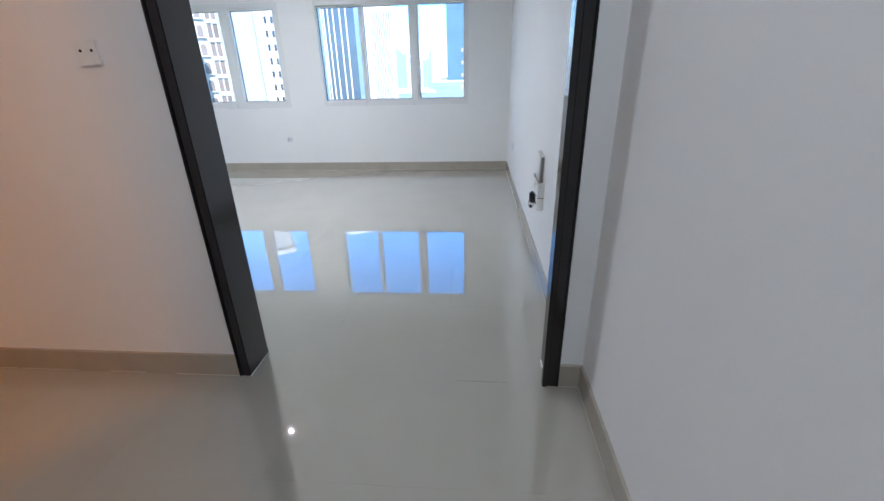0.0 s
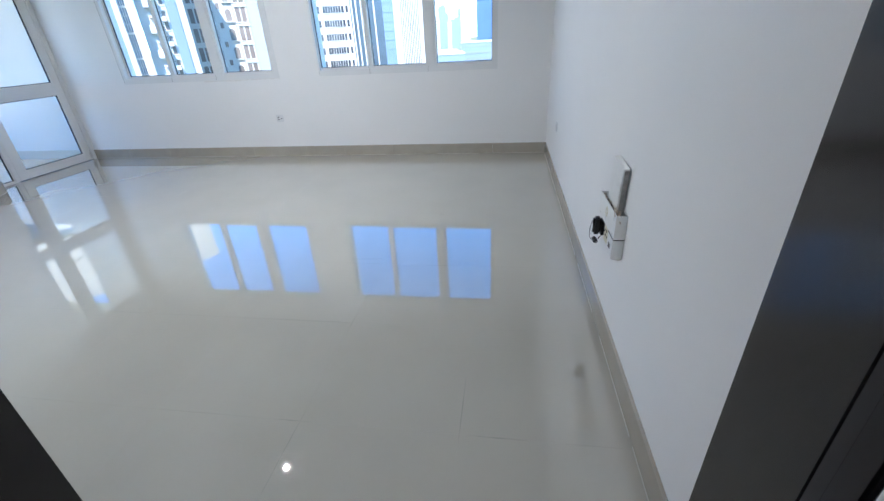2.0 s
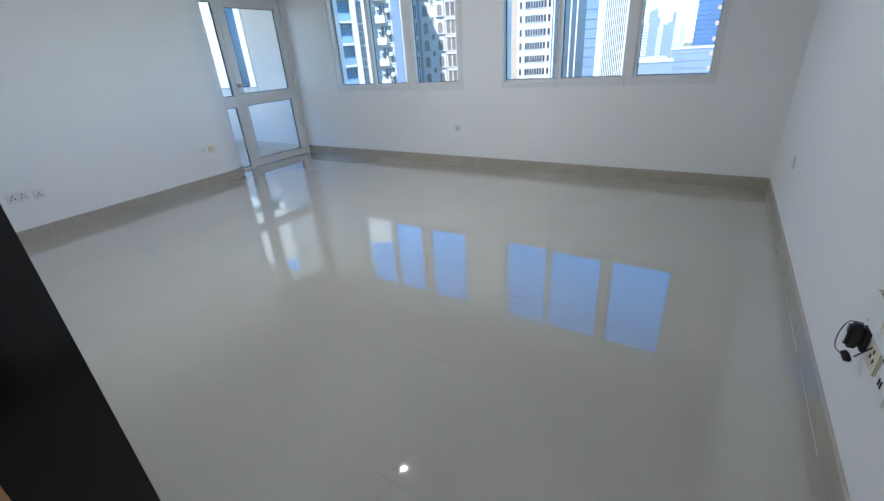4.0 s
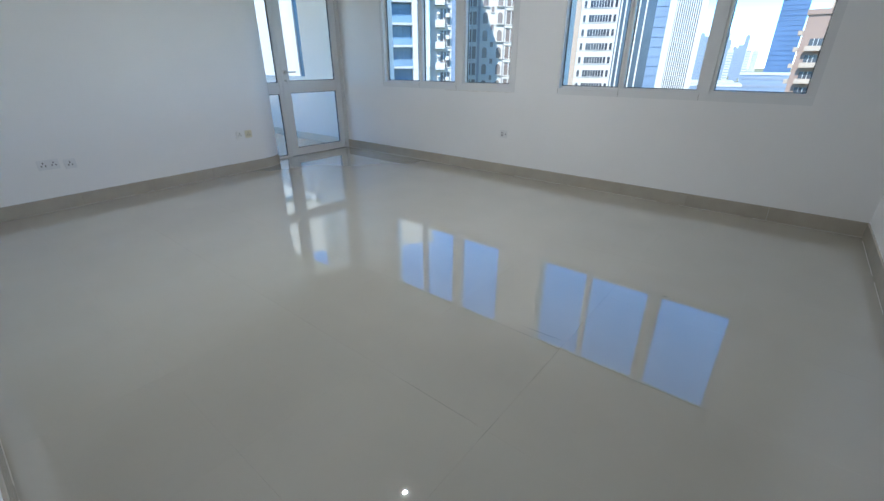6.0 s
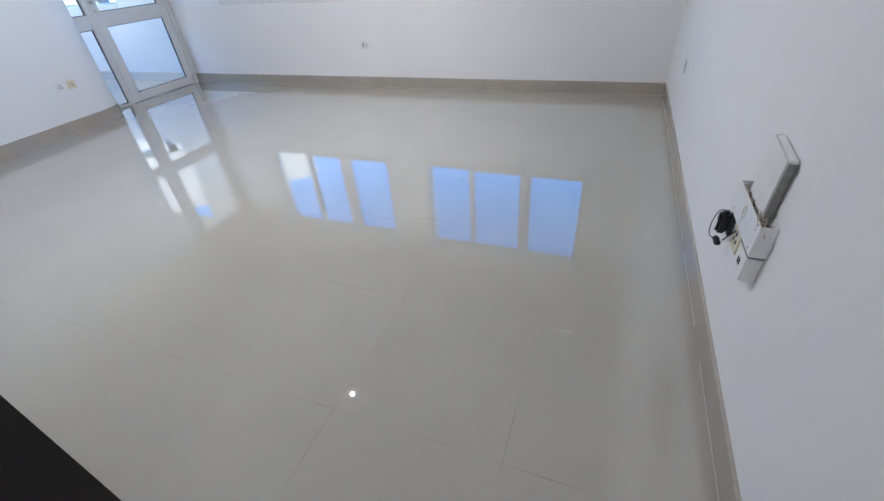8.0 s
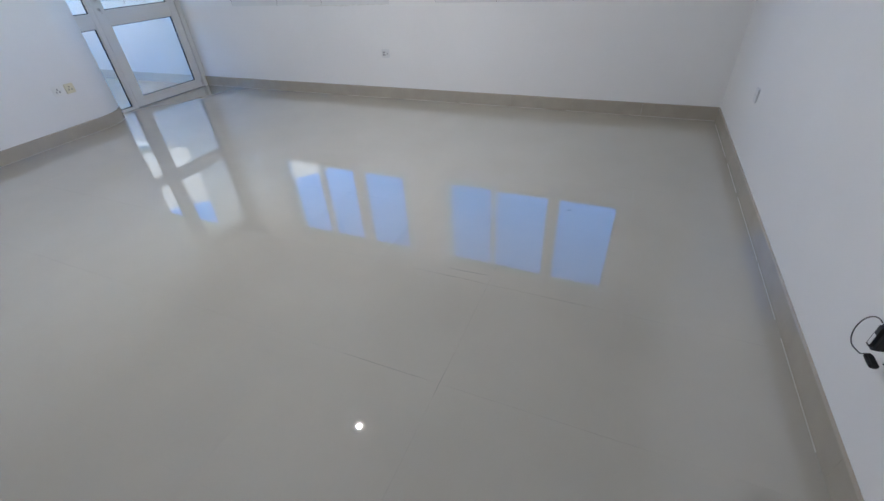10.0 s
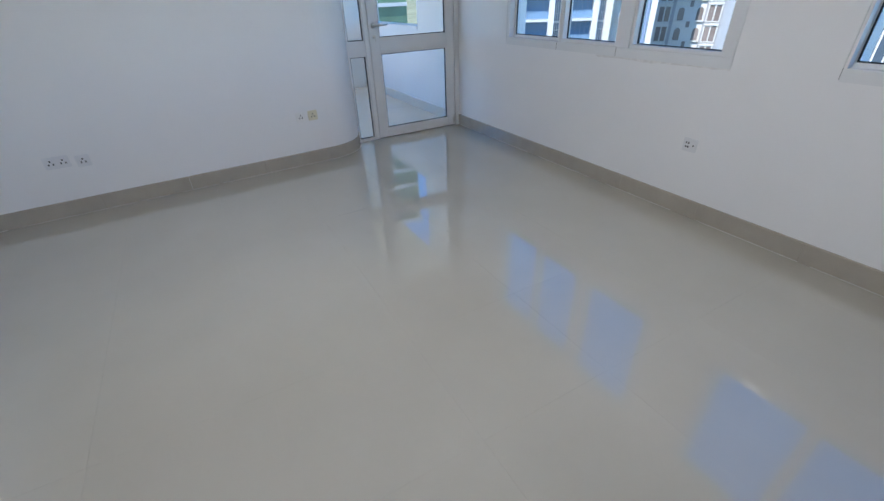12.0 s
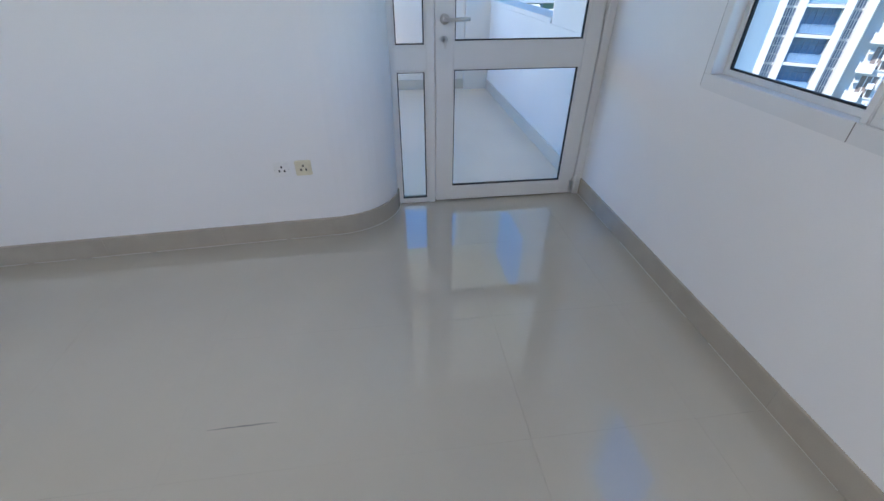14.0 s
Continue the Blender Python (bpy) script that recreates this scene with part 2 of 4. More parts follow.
# window wall
rows, xs = [], [XD - 0.10] + [v for w in WINDOWS for v in w[:2]] + [0.2]
for i in range(0, len(xs), 2):
    rows.append((xs[i], xs[i + 1], 0.0, 0.2, -0.15, H))
for x0, x1, _ in WINDOWS:
    rows += [(x0, x1, 0.0, 0.2, -0.15, WIN_Z0), (x0, x1, 0.0, 0.2, WIN_Z1, H)]
setting("wall_window", boxes(rows), WALL, "white painted wall with two wide windows", "wall")
setting("wall_right", boxes([(0.0, 0.2, YF, 0.0, -0.15, H), (HX, 0.2, -9.0, YF, -0.15, H)]), WALL, "white painted plain wall", "wall")

# left wall, its end rounded towards the balcony door
XL2 = -5.447                # where it meets the doorway wall
arc = [(-5.95 + 0.35 * math.cos(a), -1.66 + 0.40 * math.sin(a)) for a in np.linspace(0, math.pi / 2, 13)]
left_line = [(XL2, YF)] + arc
bm = outline(bmesh.new(), left_line + [(XD - 0.10, -1.26), (XD - 0.10, YF)], -0.15, H)
setting("wall_left", bm, WALL, "white painted wall with a rounded end", "wall")
setting("wall_over_door", boxes([(XD - 0.06, XD + 0.02, -1.25, 0.0, 2.18, H)]), WALL, "white painted wall above the balcony door", "wall")

# wall with the doorway, and the hall
setting("wall_doorway", boxes([(XD - 0.10, DX0 - 0.04, YH, YF, -0.15, H), (DX1 + 0.04, 0.0, YH, YF, -0.15, H), (0.0, HX, YH, YF - 0.0, -0.15, H),
                               (DX0 - 0.04, DX1 + 0.04, YH, YF, DOOR_H + 0.04, H)]), WALL, "white painted wall with a wide doorway", "wall")
setting("wall_hall_left", boxes([(XD - 0.3, XD - 0.10, -9.0, YH, -0.15, H)]), WALL, "white painted hall end wall", "wall")
# unseen wall, added to keep the warm lamp's light off the right wall
setting("wall_hall_screen", boxes([(-2.42, -2.28, -9.0, -5.62, -0.15, H)]), WALL, "unseen white wall added to screen off the warm hall lamp", "wall")
setting("wall_hall_back", boxes([(XD - 0.3, 0.2, -9.2, -9.0, -0.15, H)]), WALL, "white painted hall back wall", "wall")

# dark doorway frame: jambs and casings, no leaf hung in it
dframe = thing("door_frame", "dark brown varnished wooden doorway frame without a leaf", "door frame", (-0.8, YF, 0), kind="structure")
under("jamb", boxes([(DX0 - 0.04, DX0, YH - 0.012, YF + 0.018, 0.0, DOOR_H + 0.04)], 0.003), DARKWOOD, dframe)
under("jamb", boxes([(DX1, DX1 + 0.04, YH - 0.012, YF + 0.018, 0.0, DOOR_H + 0.04)], 0.003), DARKWOOD, dframe)
under("head", boxes([(DX0, DX1, YH - 0.012, YF + 0.018, DOOR_H, DOOR_H + 0.04)], 0.003), DARKWOOD, dframe)
for s0, s1 in ((YH - 0.018, YH - 0.0005), (YF + 0.0005, YF + 0.018)):
    under("casing", boxes([(DX0 - 0.052, DX0 - 0.0405, s0, s1, 0.0, DOOR_H + 0.04)], 0.003), DARKWOOD, dframe)
    under("casing", boxes([(DX1 + 0.0405, DX1 + 0.048, s0, s1, 0.0, DOOR_H + 0.04)], 0.003), DARKWOOD, dframe)
    under("casing", boxes([(DX0 - 0.052, DX1 + 0.048, s0, s1, DOOR_H + 0.041, DOOR_H + 0.09)], 0.003), DARKWOOD, dframe)
under("stop_bead", boxes([(DX1 - 0.022, DX1 - 0.0005, YH - 0.017, YH + 0.014, 0.0, DOOR_H)], 0.002), DARKWOOD, dframe)
for x0, x1 in ((DX0, DX0 + 0.004), (DX1 - 0.004, DX1)):
    under("sealant_bead", boxes([(x0, x1, YH - 0.012, YF + 0.018, 0.0, 0.004)], 0.001), WHITEPL, dframe, "white sealant line at the jamb foot")


# windows
def window(name, x0, x1, panes, label):
    w = thing(name, label, "window", ((x0 + x1) / 2, 0.0, WIN_Z0), kind="structure")
    p0, p1 = panes[0][0], panes[2][1]
    z0, z1 = GLASS_Z0, GLASS_Z1
    under("window_frame", boxes([(x0 - 0.012, x1 + 0.012, -0.005, 0.11, WIN_Z0, z0 - 0.022), (x0 - 0.012, x1 + 0.012, -0.005, 0.11, z1 + 0.022, WIN_Z1),
                                 (x0 - 0.012, p0 - 0.022, -0.005, 0.11, z0 - 0.022, z1 + 0.022), (p1 + 0.022, x1 + 0.012, -0.005, 0.11, z0 - 0.022, z1 + 0.022)], 0.003), ALU, w)
    # hairline gap between frame and plaster
    under("edge_gap", boxes([(x0 - 0.0145, x0 - 0.0122, -0.0022, -0.0004, WIN_Z0 + 0.01, WIN_Z1)]), SCUFF, w, "dark hairline crack along the frame")
    # narrow meeting stile and wide post
    for (_, a1), (b0, _), proud in ((panes[0], panes[1], 0.002), (panes[1], panes[2], -0.003)):
        under("mullion", boxes([(a1 + 0.022, b0 - 0.022, proud, 0.10, z0 - 0.022, z1 + 0.022)], 0.003), ALU, w)
    for x in (panes[0][1] + 0.024, panes[1][1] + 0.03):
        under("seam", boxes([(x - 0.0011, x + 0.0011, -0.0062, -0.004, WIN_Z0 + 0.002, z0 - 0.022)]), SCUFF, w)
    for i, (a0, a1) in enumerate(panes):
        back = 0.046 if i == 0 else 0.008
        sash = under("sash", boxes(frame_boxes(a0 - 0.022, a1 + 0.022, z0 - 0.022, z1 + 0.022, 0.022, back, 0.085), 0.002), ALU, w)
        under("gasket", boxes(frame_boxes(a0, a1, z0, z1, 0.006, 0.052, 0.064)), GASKET, sash)
        under("pane", boxes([(a0 + 0.001, a1 - 0.001, 0.056, 0.061, z0 + 0.001, z1 - 0.001)]), GLASS, sash)
    return w


for n, (x0, x1, panes) in enumerate(WINDOWS):
    w = window(f"window_{n + 1}", x0, x1, panes, "three-pane white aluminium window looking onto city towers")

# rough patched plaster below the first window
rng = random.Random(21)
xs_p = np.linspace(-4.02, -3.06, 30)
bm = bmesh.new()
low = [0.905 - 0.004 - 0.022 * abs(noise.noise(Vector((x * 2.3, 0.4, 0)))) - rng.uniform(0, 0.006) for x in xs_p]
tops = [bm.verts.new((x, -0.0016, 0.9045)) for x in xs_p]
lows = [bm.verts.new((x, -0.0012, z)) for x, z in zip(xs_p, low)]
for i in range(len(xs_p) - 1):
    bm.faces.new((tops[i], lows[i], lows[i + 1], tops[i + 1]))
ext = bmesh.ops.extrude_face_region(bm, geom=bm.faces[:])
bmesh.ops.translate(bm, vec=(0, 0.003, 0), verts=[v for v in ext["geom"] if isinstance(v, bmesh.types.BMVert)])
bmesh.ops.recalc_face_normals(bm, faces=bm.faces)
setting("trim_plaster_patch", bm, PATCH, "rough grey patched plaster strip under the window", "plaster patch")

# balcony door with a narrow side light
door = thing("door_1", "closed white aluminium balcony door with glass panels and side light", "door", (XD, -0.6, 0), kind="structure")
F0, F1 = XD - 0.05, XD + 0.02
under("outer_frame", boxes([(F0, F1, -1.268, -1.235, 0.0, 2.18), (F0, F1, -0.055, 0.0, 0.0, 2.18), (F0, F1, -1.235, -0.055, 2.11, 2.18),
                            (F0, F1, -1.057, -1.012, 0.0, 2.11)], 0.003), ALU, door)
# side light
side_light = under("side_light_frame", boxes([(F0, F1 - 0.004, -1.235, -1.057, 0.0, 0.018), (F0, F1 - 0.004, -1.235, -1.057, 0.830, 0.950), (F0, F1 - 0.004, -1.235, -1.057, 2.05, 2.11)], 0.003), ALU, door)
# leaf
leaf = under("door_leaf", boxes([(F0 + 0.004, F1 - 0.006, -1.006, -0.908, 0.008, 2.105), (F0 + 0.004, F1 - 0.006, -0.150, -0.060, 0.008, 2.105),
                                 (F0 + 0.004, F1 - 0.006, -0.908, -0.150, 0.008, 0.094), (F0 + 0.004, F1 - 0.006, -0.908, -0.150, 0.838, 0.966),
                                 (F0 + 0.004, F1 - 0.006, -0.908, -0.150, 2.0, 2.105)], 0.003), ALU, door)
for y0, y1, z0, z1 in ((-1.235, -1.057, 0.018, 0.830), (-1.235, -1.057, 0.950, 2.05), (-0.908, -0.150, 0.094, 0.838), (-0.908, -0.150, 0.966, 2.0)):
    holder = side_light if y0 < -1.1 else leaf
    under("bead", boxes(frame_boxes(y0, y1, z0, z1, 0.010, F0 + 0.03, F1 - 0.008, "y"), 0.002), ALU, holder)
    under("gasket", boxes(frame_boxes(y0 + 0.010, y1 - 0.010, z0 + 0.010, z1 - 0.010, 0.006, F0 + 0.034, F0 + 0.052, "y")), GASKET, holder)
    under("pane", boxes([(F0 + 0.038, F0 + 0.043, y0 + 0.011, y1 - 0.011, z0 + 0.011, z1 - 0.011)]), GLASS, holder)
# lever handle, key cylinder with a key, hinges
hx = F1 - 0.006
bm = bmesh.new()
rod(bm, (hx, -0.955, 1.083), (hx + 0.008, -0.955, 1.083), 0.026, 24)
rod(bm, (hx + 0.008, -0.955, 1.083), (hx + 0.052, -0.955, 1.083), 0.010, 16)
rod(bm, (hx + 0.048, -0.960, 1.083), (hx + 0.048, -0.825, 1.086), 0.009, 16)
under("door_handle", bm, STEEL, leaf, "brushed steel lever handle", True)
bm = bmesh.new()
rod(bm, (hx, -0.955, 0.985), (hx + 0.006, -0.955, 0.985), 0.017, 20)
under("lock_rosette", bm, STEEL, leaf, "", True)
under("key", boxes([(hx + 0.006, hx + 0.030, -0.9565, -0.9535, 0.978, 0.992), (hx + 0.026, hx + 0.030, -0.962, -0.948, 0.945, 0.979)], 0.001), STEEL, leaf, "steel key in the lock")
under("bolt", boxes([(hx, hx + 0.012, -0.088, -0.066, 0.03, 0.10), (hx + 0.012, hx + 0.018, -0.081, -0.073, 0.05, 0.13)], 0.002), STEEL, leaf, "small steel bolt")
for z in (0.10, 1.12, 1.95):
    bm = bmesh.new()
    rod(bm, (hx + 0.012, -0.056, z - 0.045), (hx + 0.012, -0.056, z + 0.045), 0.009, 14)
    under("hinge", bm, ALU, door, "", True)


# scuffs left on the tiles


JOINTDIRT = material("dark_joint_dirt", (0.24, 0.225, 0.195), 0.7, vary=0.4, scale=40, fine=400, bump=0.0)


def scuff(x0, y0, x1, y1, w, mat=SCUFF):
    """A thin worn streak, tapering to both ends, lying on the tiles."""
    a, b = Vector((x0, y0, 0.0004)), Vector((x1, y1, 0.0004))
    side = Vector((a.y - b.y, b.x - a.x, 0)).normalized()
    bm, n, rg = bmesh.new(), 14, random.Random(int(abs(x0) * 100))
    rings = []
    for i in range(n + 1):
        k = i / n
        c = a.lerp(b, k) + side * rg.uniform(-0.2, 0.2) * w
        h = w * (0.08 + 0.5 * math.sin(math.pi * k) * rg.uniform(0.5, 1.0))
        rings.append([bm.verts.new(c - side * h), bm.verts.new(c + Vector((0, 0, 0.0004))), bm.verts.new(c + side * h)])
    for p, q in zip(rings, rings[1:]):
        bm.faces.new((p[0], q[0], q[1], p[1]))
        bm.faces.new((p[1], q[1], q[2], p[2]))
    return under("scuff", bm, mat, floor, "dark scuff on a tile")


scuff(-4.366, -1.985, -4.368, -1.753, 0.006)
scuff(-0.53, -4.543, -0.295, -4.546, 0.004)
scuff(-1.41, -2.632, -1.22, -2.622, 0.004)
scuff(-0.955, -1.88, -0.925, -1.872, 0.012)
scuff(-3.75, -0.16, -3.73, -0.155, 0.012)
scuff(-3.75, -1.446, -3.735, -1.44, 0.01)
# joints that have gone dark with dirt
for x0, y0, x1, y1 in ((-1.194, -4.16, -1.194, -3.83), (-0.594, -3.93, -0.594, -3.60), (-1.30, -3.887, -1.15, -3.887), (-0.56, -3.887, -0.36, -3.887),
                       (-1.60, -2.687, -1.22, -2.687), (-0.95, -2.687, -0.74, -2.687), (-1.66, -3.287, -1.24, -3.287), (-1.194, -3.35, -1.194, -3.20)):
    scuff(x0, y0, x1, y1, 0.0028, JOINTDIRT)


# skirting: pieces of tile, 0.6 m long, along each wall
SKIRT_MESHES = {}


def skirt_piece(length, mat):
    key = (round(length, 3), mat.name)
    if key not in SKIRT_MESHES:
        bm = box(bmesh.new(), 0.0006, length - 0.0006, 0.0, 0.011, 0.002, SK)
        top = [e for e in bm.edges if all(v.co.z > SK - 0.001 and v.co.y > 0.005 for v in e.verts)]
        bmesh.ops.bevel(bm, geom=top, offset=0.003, segments=1, affect="EDGES")
        SKIRT_MESHES[key] = mesh_of("skirting_tile", bm, mat)
    return SKIRT_MESHES[key]


def skirting(name, runs, mat=SKIRT, step=0.6):
    """Runs of (x0, y0, x1, y1), the room on the left hand of the way from first to second."""
    base = thing(name, "grey-beige porcelain skirting along the wall foot", "baseboard", (*runs[0][:2], 0), kind="structure")
    for x0, y0, x1, y1 in runs:
        span, turn = math.hypot(x1 - x0, y1 - y0), math.atan2(y1 - y0, x1 - x0)
        n, at = max(1, math.ceil(span / step - 0.02)), 0.0
        for i in range(n):
            length = min(step, span - at)
            m = Matrix.Translation((x0 + at * math.cos(turn), y0 + at * math.sin(turn), 0)) @ Matrix.Rotation(turn, 4, "Z")
            piece("skirting_tile", skirt_piece(length, mat), base, m)
            at += length
        # a worn grout line, whole in some stretches and gone in others
        bm, at, worn = bmesh.new(), 0.0, random.Random(int(span * 1000) + len(name))
        while at < span - 0.02:
            end = min(span, at + worn.uniform(0.12, 0.7))
            w = worn.uniform(0.0012, 0.0028)
            box(bm, at, end, 0.011, 0.011 + w, 0.0002, 0.003)
            at = end + worn.uniform(0.01, 0.2)
        bm.transform(Matrix.Translation((x0, y0, 0)) @ Matrix.Rotation(turn, 4, "Z"))
        under("grout_bead", bm, CAULK, base, "cream grout line")
    return base


skirting("baseboard_window", [(0.0, 0.0, XD + 0.02, 0.0)])
skirting("baseboard_right", [(0.0, YF, 0.0, -0.011)])
base_left = skirting("baseboard_left", [(*arc[0], XL2, YF)])
arc_in = [(-5.95 + 0.361 * math.cos(a), -1.66 + 0.411 * math.sin(a)) for a in np.linspace(0, math.pi / 2, 25)]
arc_out = [(-5.95 + 0.35 * math.cos(a), -1.66 + 0.40 * math.sin(a)) for a in np.linspace(0, math.pi / 2, 25)]
under("curved_skirting", outline(bmesh.new(), arc_in + arc_out[::-1], 0.002, SK), SKIRT, base_left)
arc_bead = [(-5.95 + 0.3645 * math.cos(a), -1.66 + 0.4145 * math.sin(a)) for a in np.linspace(0, math.pi / 2, 25)]
under("grout_bead", outline(bmesh.new(), arc_bead + arc_in[::-1], 0.0002, 0.003), CAULK, base_left, "cream grout line")
skirting("baseboard_doorway", [(XL2, YF, DX0 - 0.052, YF), (DX1 + 0.048, YF, -0.011, YF)])
skirting("baseboard_hall", [(DX0 - 0.052, YH, XD - 0.09, YH), (HX - 0.011, YH, DX1 + 0.048, YH), (HX, -9.0, HX, YH)])


# wall plates
def plate(name, label, at, turn, mats, holes, size=0.084, category="socket", group=""):
    """A flush plate: bevelled cover, holes as dark recessed pins. Built facing -y."""
    t = thing(name, label, category, at, group)
    t.rotation_euler = (0, 0, turn)
    bm = box(bmesh.new(), -size / 2, size / 2, -0.010, 0.0, -0.042, 0.042, 0.004)
    part("cover_plate", bm, mats, t)
    for kind, u, v in holes:
        if kind == "pin":
            bm = boxes([(u - 0.004, u + 0.004, -0.0112, -0.0098, v - 0.006, v + 0.006)])
            part("pin_hole", bm, HOLE, t)
        elif kind == "round":
            bm = bmesh.new()
            rod(bm, (u, -0.0115, v), (u, -0.0095, v), 0.005, 14)
            part("jack_hole", bm, HOLE, t)
        elif kind == "rocker":
            part("rocker", box(bmesh.new(), u - 0.012, u + 0.012, -0.014, -0.0095, v - 0.016, v + 0.016, 0.002), WHITEPL, t)
        elif kind == "screw":
            bm = bmesh.new()
            rod(bm, (u, -0.0118, v), (u, -0.0095, v), 0.003, 10)
            part("screw", bm, STEEL, t)
    return t


THREE = [("pin", 0.0, 0.014), ("pin", -0.013, -0.008), ("pin", 0.013, -0.008)]


def left_x(y):
    return XL2 + (XL - XL2) * (y - YF) / (-1.66 - YF)


lean = -math.atan2(XL - XL2, -1.66 - YF)
FACE_LEFT = radians(90) + lean
plate("wall_socket", "white flush wall socket above the skirting", (left_x(-1.866), -1.866, 0.430), FACE_LEFT, WHITEPL, THREE + [("screw", -0.035, 0), ("screw", 0.035, 0)], group="wall sockets")
plate("wall_socket", "yellowed cream wall socket with three pin holes", (left_x(-1.756), -1.756, 0.430), FACE_LEFT, CREAMPL, THREE, group="wall sockets")
plate("double_socket", "white double wall socket with dark pin holes", (left_x(-3.60), -3.60, 0.398), FACE_LEFT, GREYPL,
      [("pin", -0.035 + a, b) for _, a, b in THREE] + [("pin", 0.035 + a, b) for _, a, b in THREE], 0.146, group="wall sockets")
plate("wall_socket", "white single wall socket beside a double one", (left_x(-3.455), -3.455, 0.382), FACE_LEFT, GREYPL, THREE, group="wall sockets")
plate("phone_socket", "grey-white low wall socket under the windows", (-3.160, 0.0, 0.455), 0.0, GREYPL, [("pin", -0.022, 0.012), ("pin", -0.008, 0.012), ("pin", -0.022, -0.012), ("pin", -0.008, -0.012), ("round", 0.024, 0.0)], 0.092)
plate("blank_plate", "small white blank wall plate", (0.0, -0.964, 0.478), radians(-90), GREYPL, [("screw", -0.028, 0), ("screw", 0.028, 0)], 0.07, "wall plate")
plate("wall_socket", "yellowed cream wall socket beside the cable box", (0.0, -3.158, 0.448), radians(-90), CREAMPL, THREE, group="wall sockets")
plate("aerial_plate", "aged cream aerial plate with two jacks in the hall", (-1.80, YH, 1.391), 0.0, WHITEPL, [("round", -0.021, 0.008), ("round", 0.021, 0.008)], 0.088, "wall plate")


# cable box with its cover pulled off
cbox = thing("cable_box", "opened white plastic cable junction box with loose cover", "junction box", (0.0, -3.246, 0.492))
under("body", boxes([(-0.041, -0.038, -3.391, -3.106, 0.534, 0.63), (-0.038, 0.0, -3.391, -3.387, 0.534, 0.63), (-0.038, 0.0, -3.11, -3.106, 0.534, 0.63),
                     (-0.038, 0.0, -3.387, -3.11, 0.534, 0.538), (-0.003, 0.0, -3.387, -3.11, 0.538, 0.63)], 0.001), WHITEPL, cbox)
under("inner_tray", boxes([(-0.037, -0.004, -3.366, -3.126, 0.585, 0.602)]), BROWNPL, cbox, "dark brown inside of the box")
bm = bmesh.new()
rng = random.Random(4)
for i in range(26):
    y = rng.uniform(-3.362, -3.15)
    a = Vector((rng.uniform(-0.034, -0.008), y, 0.600))
    b = a + Vector((rng.uniform(-0.006, 0.006), rng.uniform(-0.03, 0.03), rng.uniform(0.018, 0.036)))
    c = b + Vector((rng.uniform(-0.006, 0.006), rng.uniform(-0.035, 0.035), rng.uniform(-0.02, 0.006)))
    rod(bm, a, b, 0.0024, 6)
    rod(bm, b, c, 0.0024, 6)
under("wires", bm, WIRE, cbox, "loose thin wires")
lid_m = Matrix.Translation((-0.0135, -3.246, 0.622)) @ Matrix.Rotation(radians(5), 4, "X")
bm = box(bmesh.new(), -0.014, -0.010, -0.078, 0.078, 0.0, 0.178, 0.0035)
for row in ((-0.010, 0.010, -0.078, -0.074, 0.0, 0.178), (-0.010, 0.010, 0.074, 0.078, 0.0, 0.178), (-0.010, 0.010, -0.074, 0.074, 0.174, 0.178)):
    box(bm, *row, 0.0015)
bm.transform(lid_m)
lid = under("cover", bm, WHITEPL, cbox, "pulled-off white cover stuck upright in the box")
bm = box(bmesh.new(), -0.009, 0.0095, -0.0792, -0.0775, 0.004, 0.172)
for i in range(27):
    z = 0.006 + i * 0.0062
    box(bm, -0.008, 0.009, -0.0802, -0.0785, z, z + 0.0036)
bm.transform(lid_m)
under("vent_grille", bm, DUSTY, lid, "dusty grey slotted edge")
for y, z in ((-3.361, 0.607), (-3.361, 0.547), (-3.136, 0.547)):
    bm = bmesh.new()
    rod(bm, (-0.0425, y, z), (-0.0405, y, z), 0.004, 12)
    under("screw", bm, STEEL, cbox)
bm = bmesh.new()
for i in range(18):
    a0, a1 = i / 18 * 2 * math.pi, (i + 1) / 18 * 2 * math.pi
    rod(bm, (-0.0415, -3.241 + 0.013 * math.cos(a0), 0.59 + 0.02 * math.sin(a0)), (-0.0415, -3.241 + 0.013 * math.cos(a1), 0.59 + 0.02 * math.sin(a1)), 0.0016, 6)
under("printed_ring", bm, CREAMPL, cbox, "faint printed ring mark")
under("printed_bar", boxes([(-0.0416, -0.0405, -3.238, -3.233, 0.548, 0.566), (-0.0416, -0.0405, -3.228, -3.223, 0.548, 0.566)]), GREYPL, cbox)
lower = under("lower_box", box(bmesh.new(), -0.041, 0.0, -3.391, -3.301, 0.447, 0.53, 0.004), WHITEPL, cbox, "small white box under the larger one")
under("seam", boxes([(-0.0412, 0.0, -3.3905, -3.302, 0.5305, 0.5335)]), BLACKPL, cbox, "dark seam between the boxes")
for y in (-3.334, -3.348):
    under("port", boxes([(-0.0422, -0.0405, y - 0.004, y + 0.004, 0.477, 0.497)]), HOLE, lower)

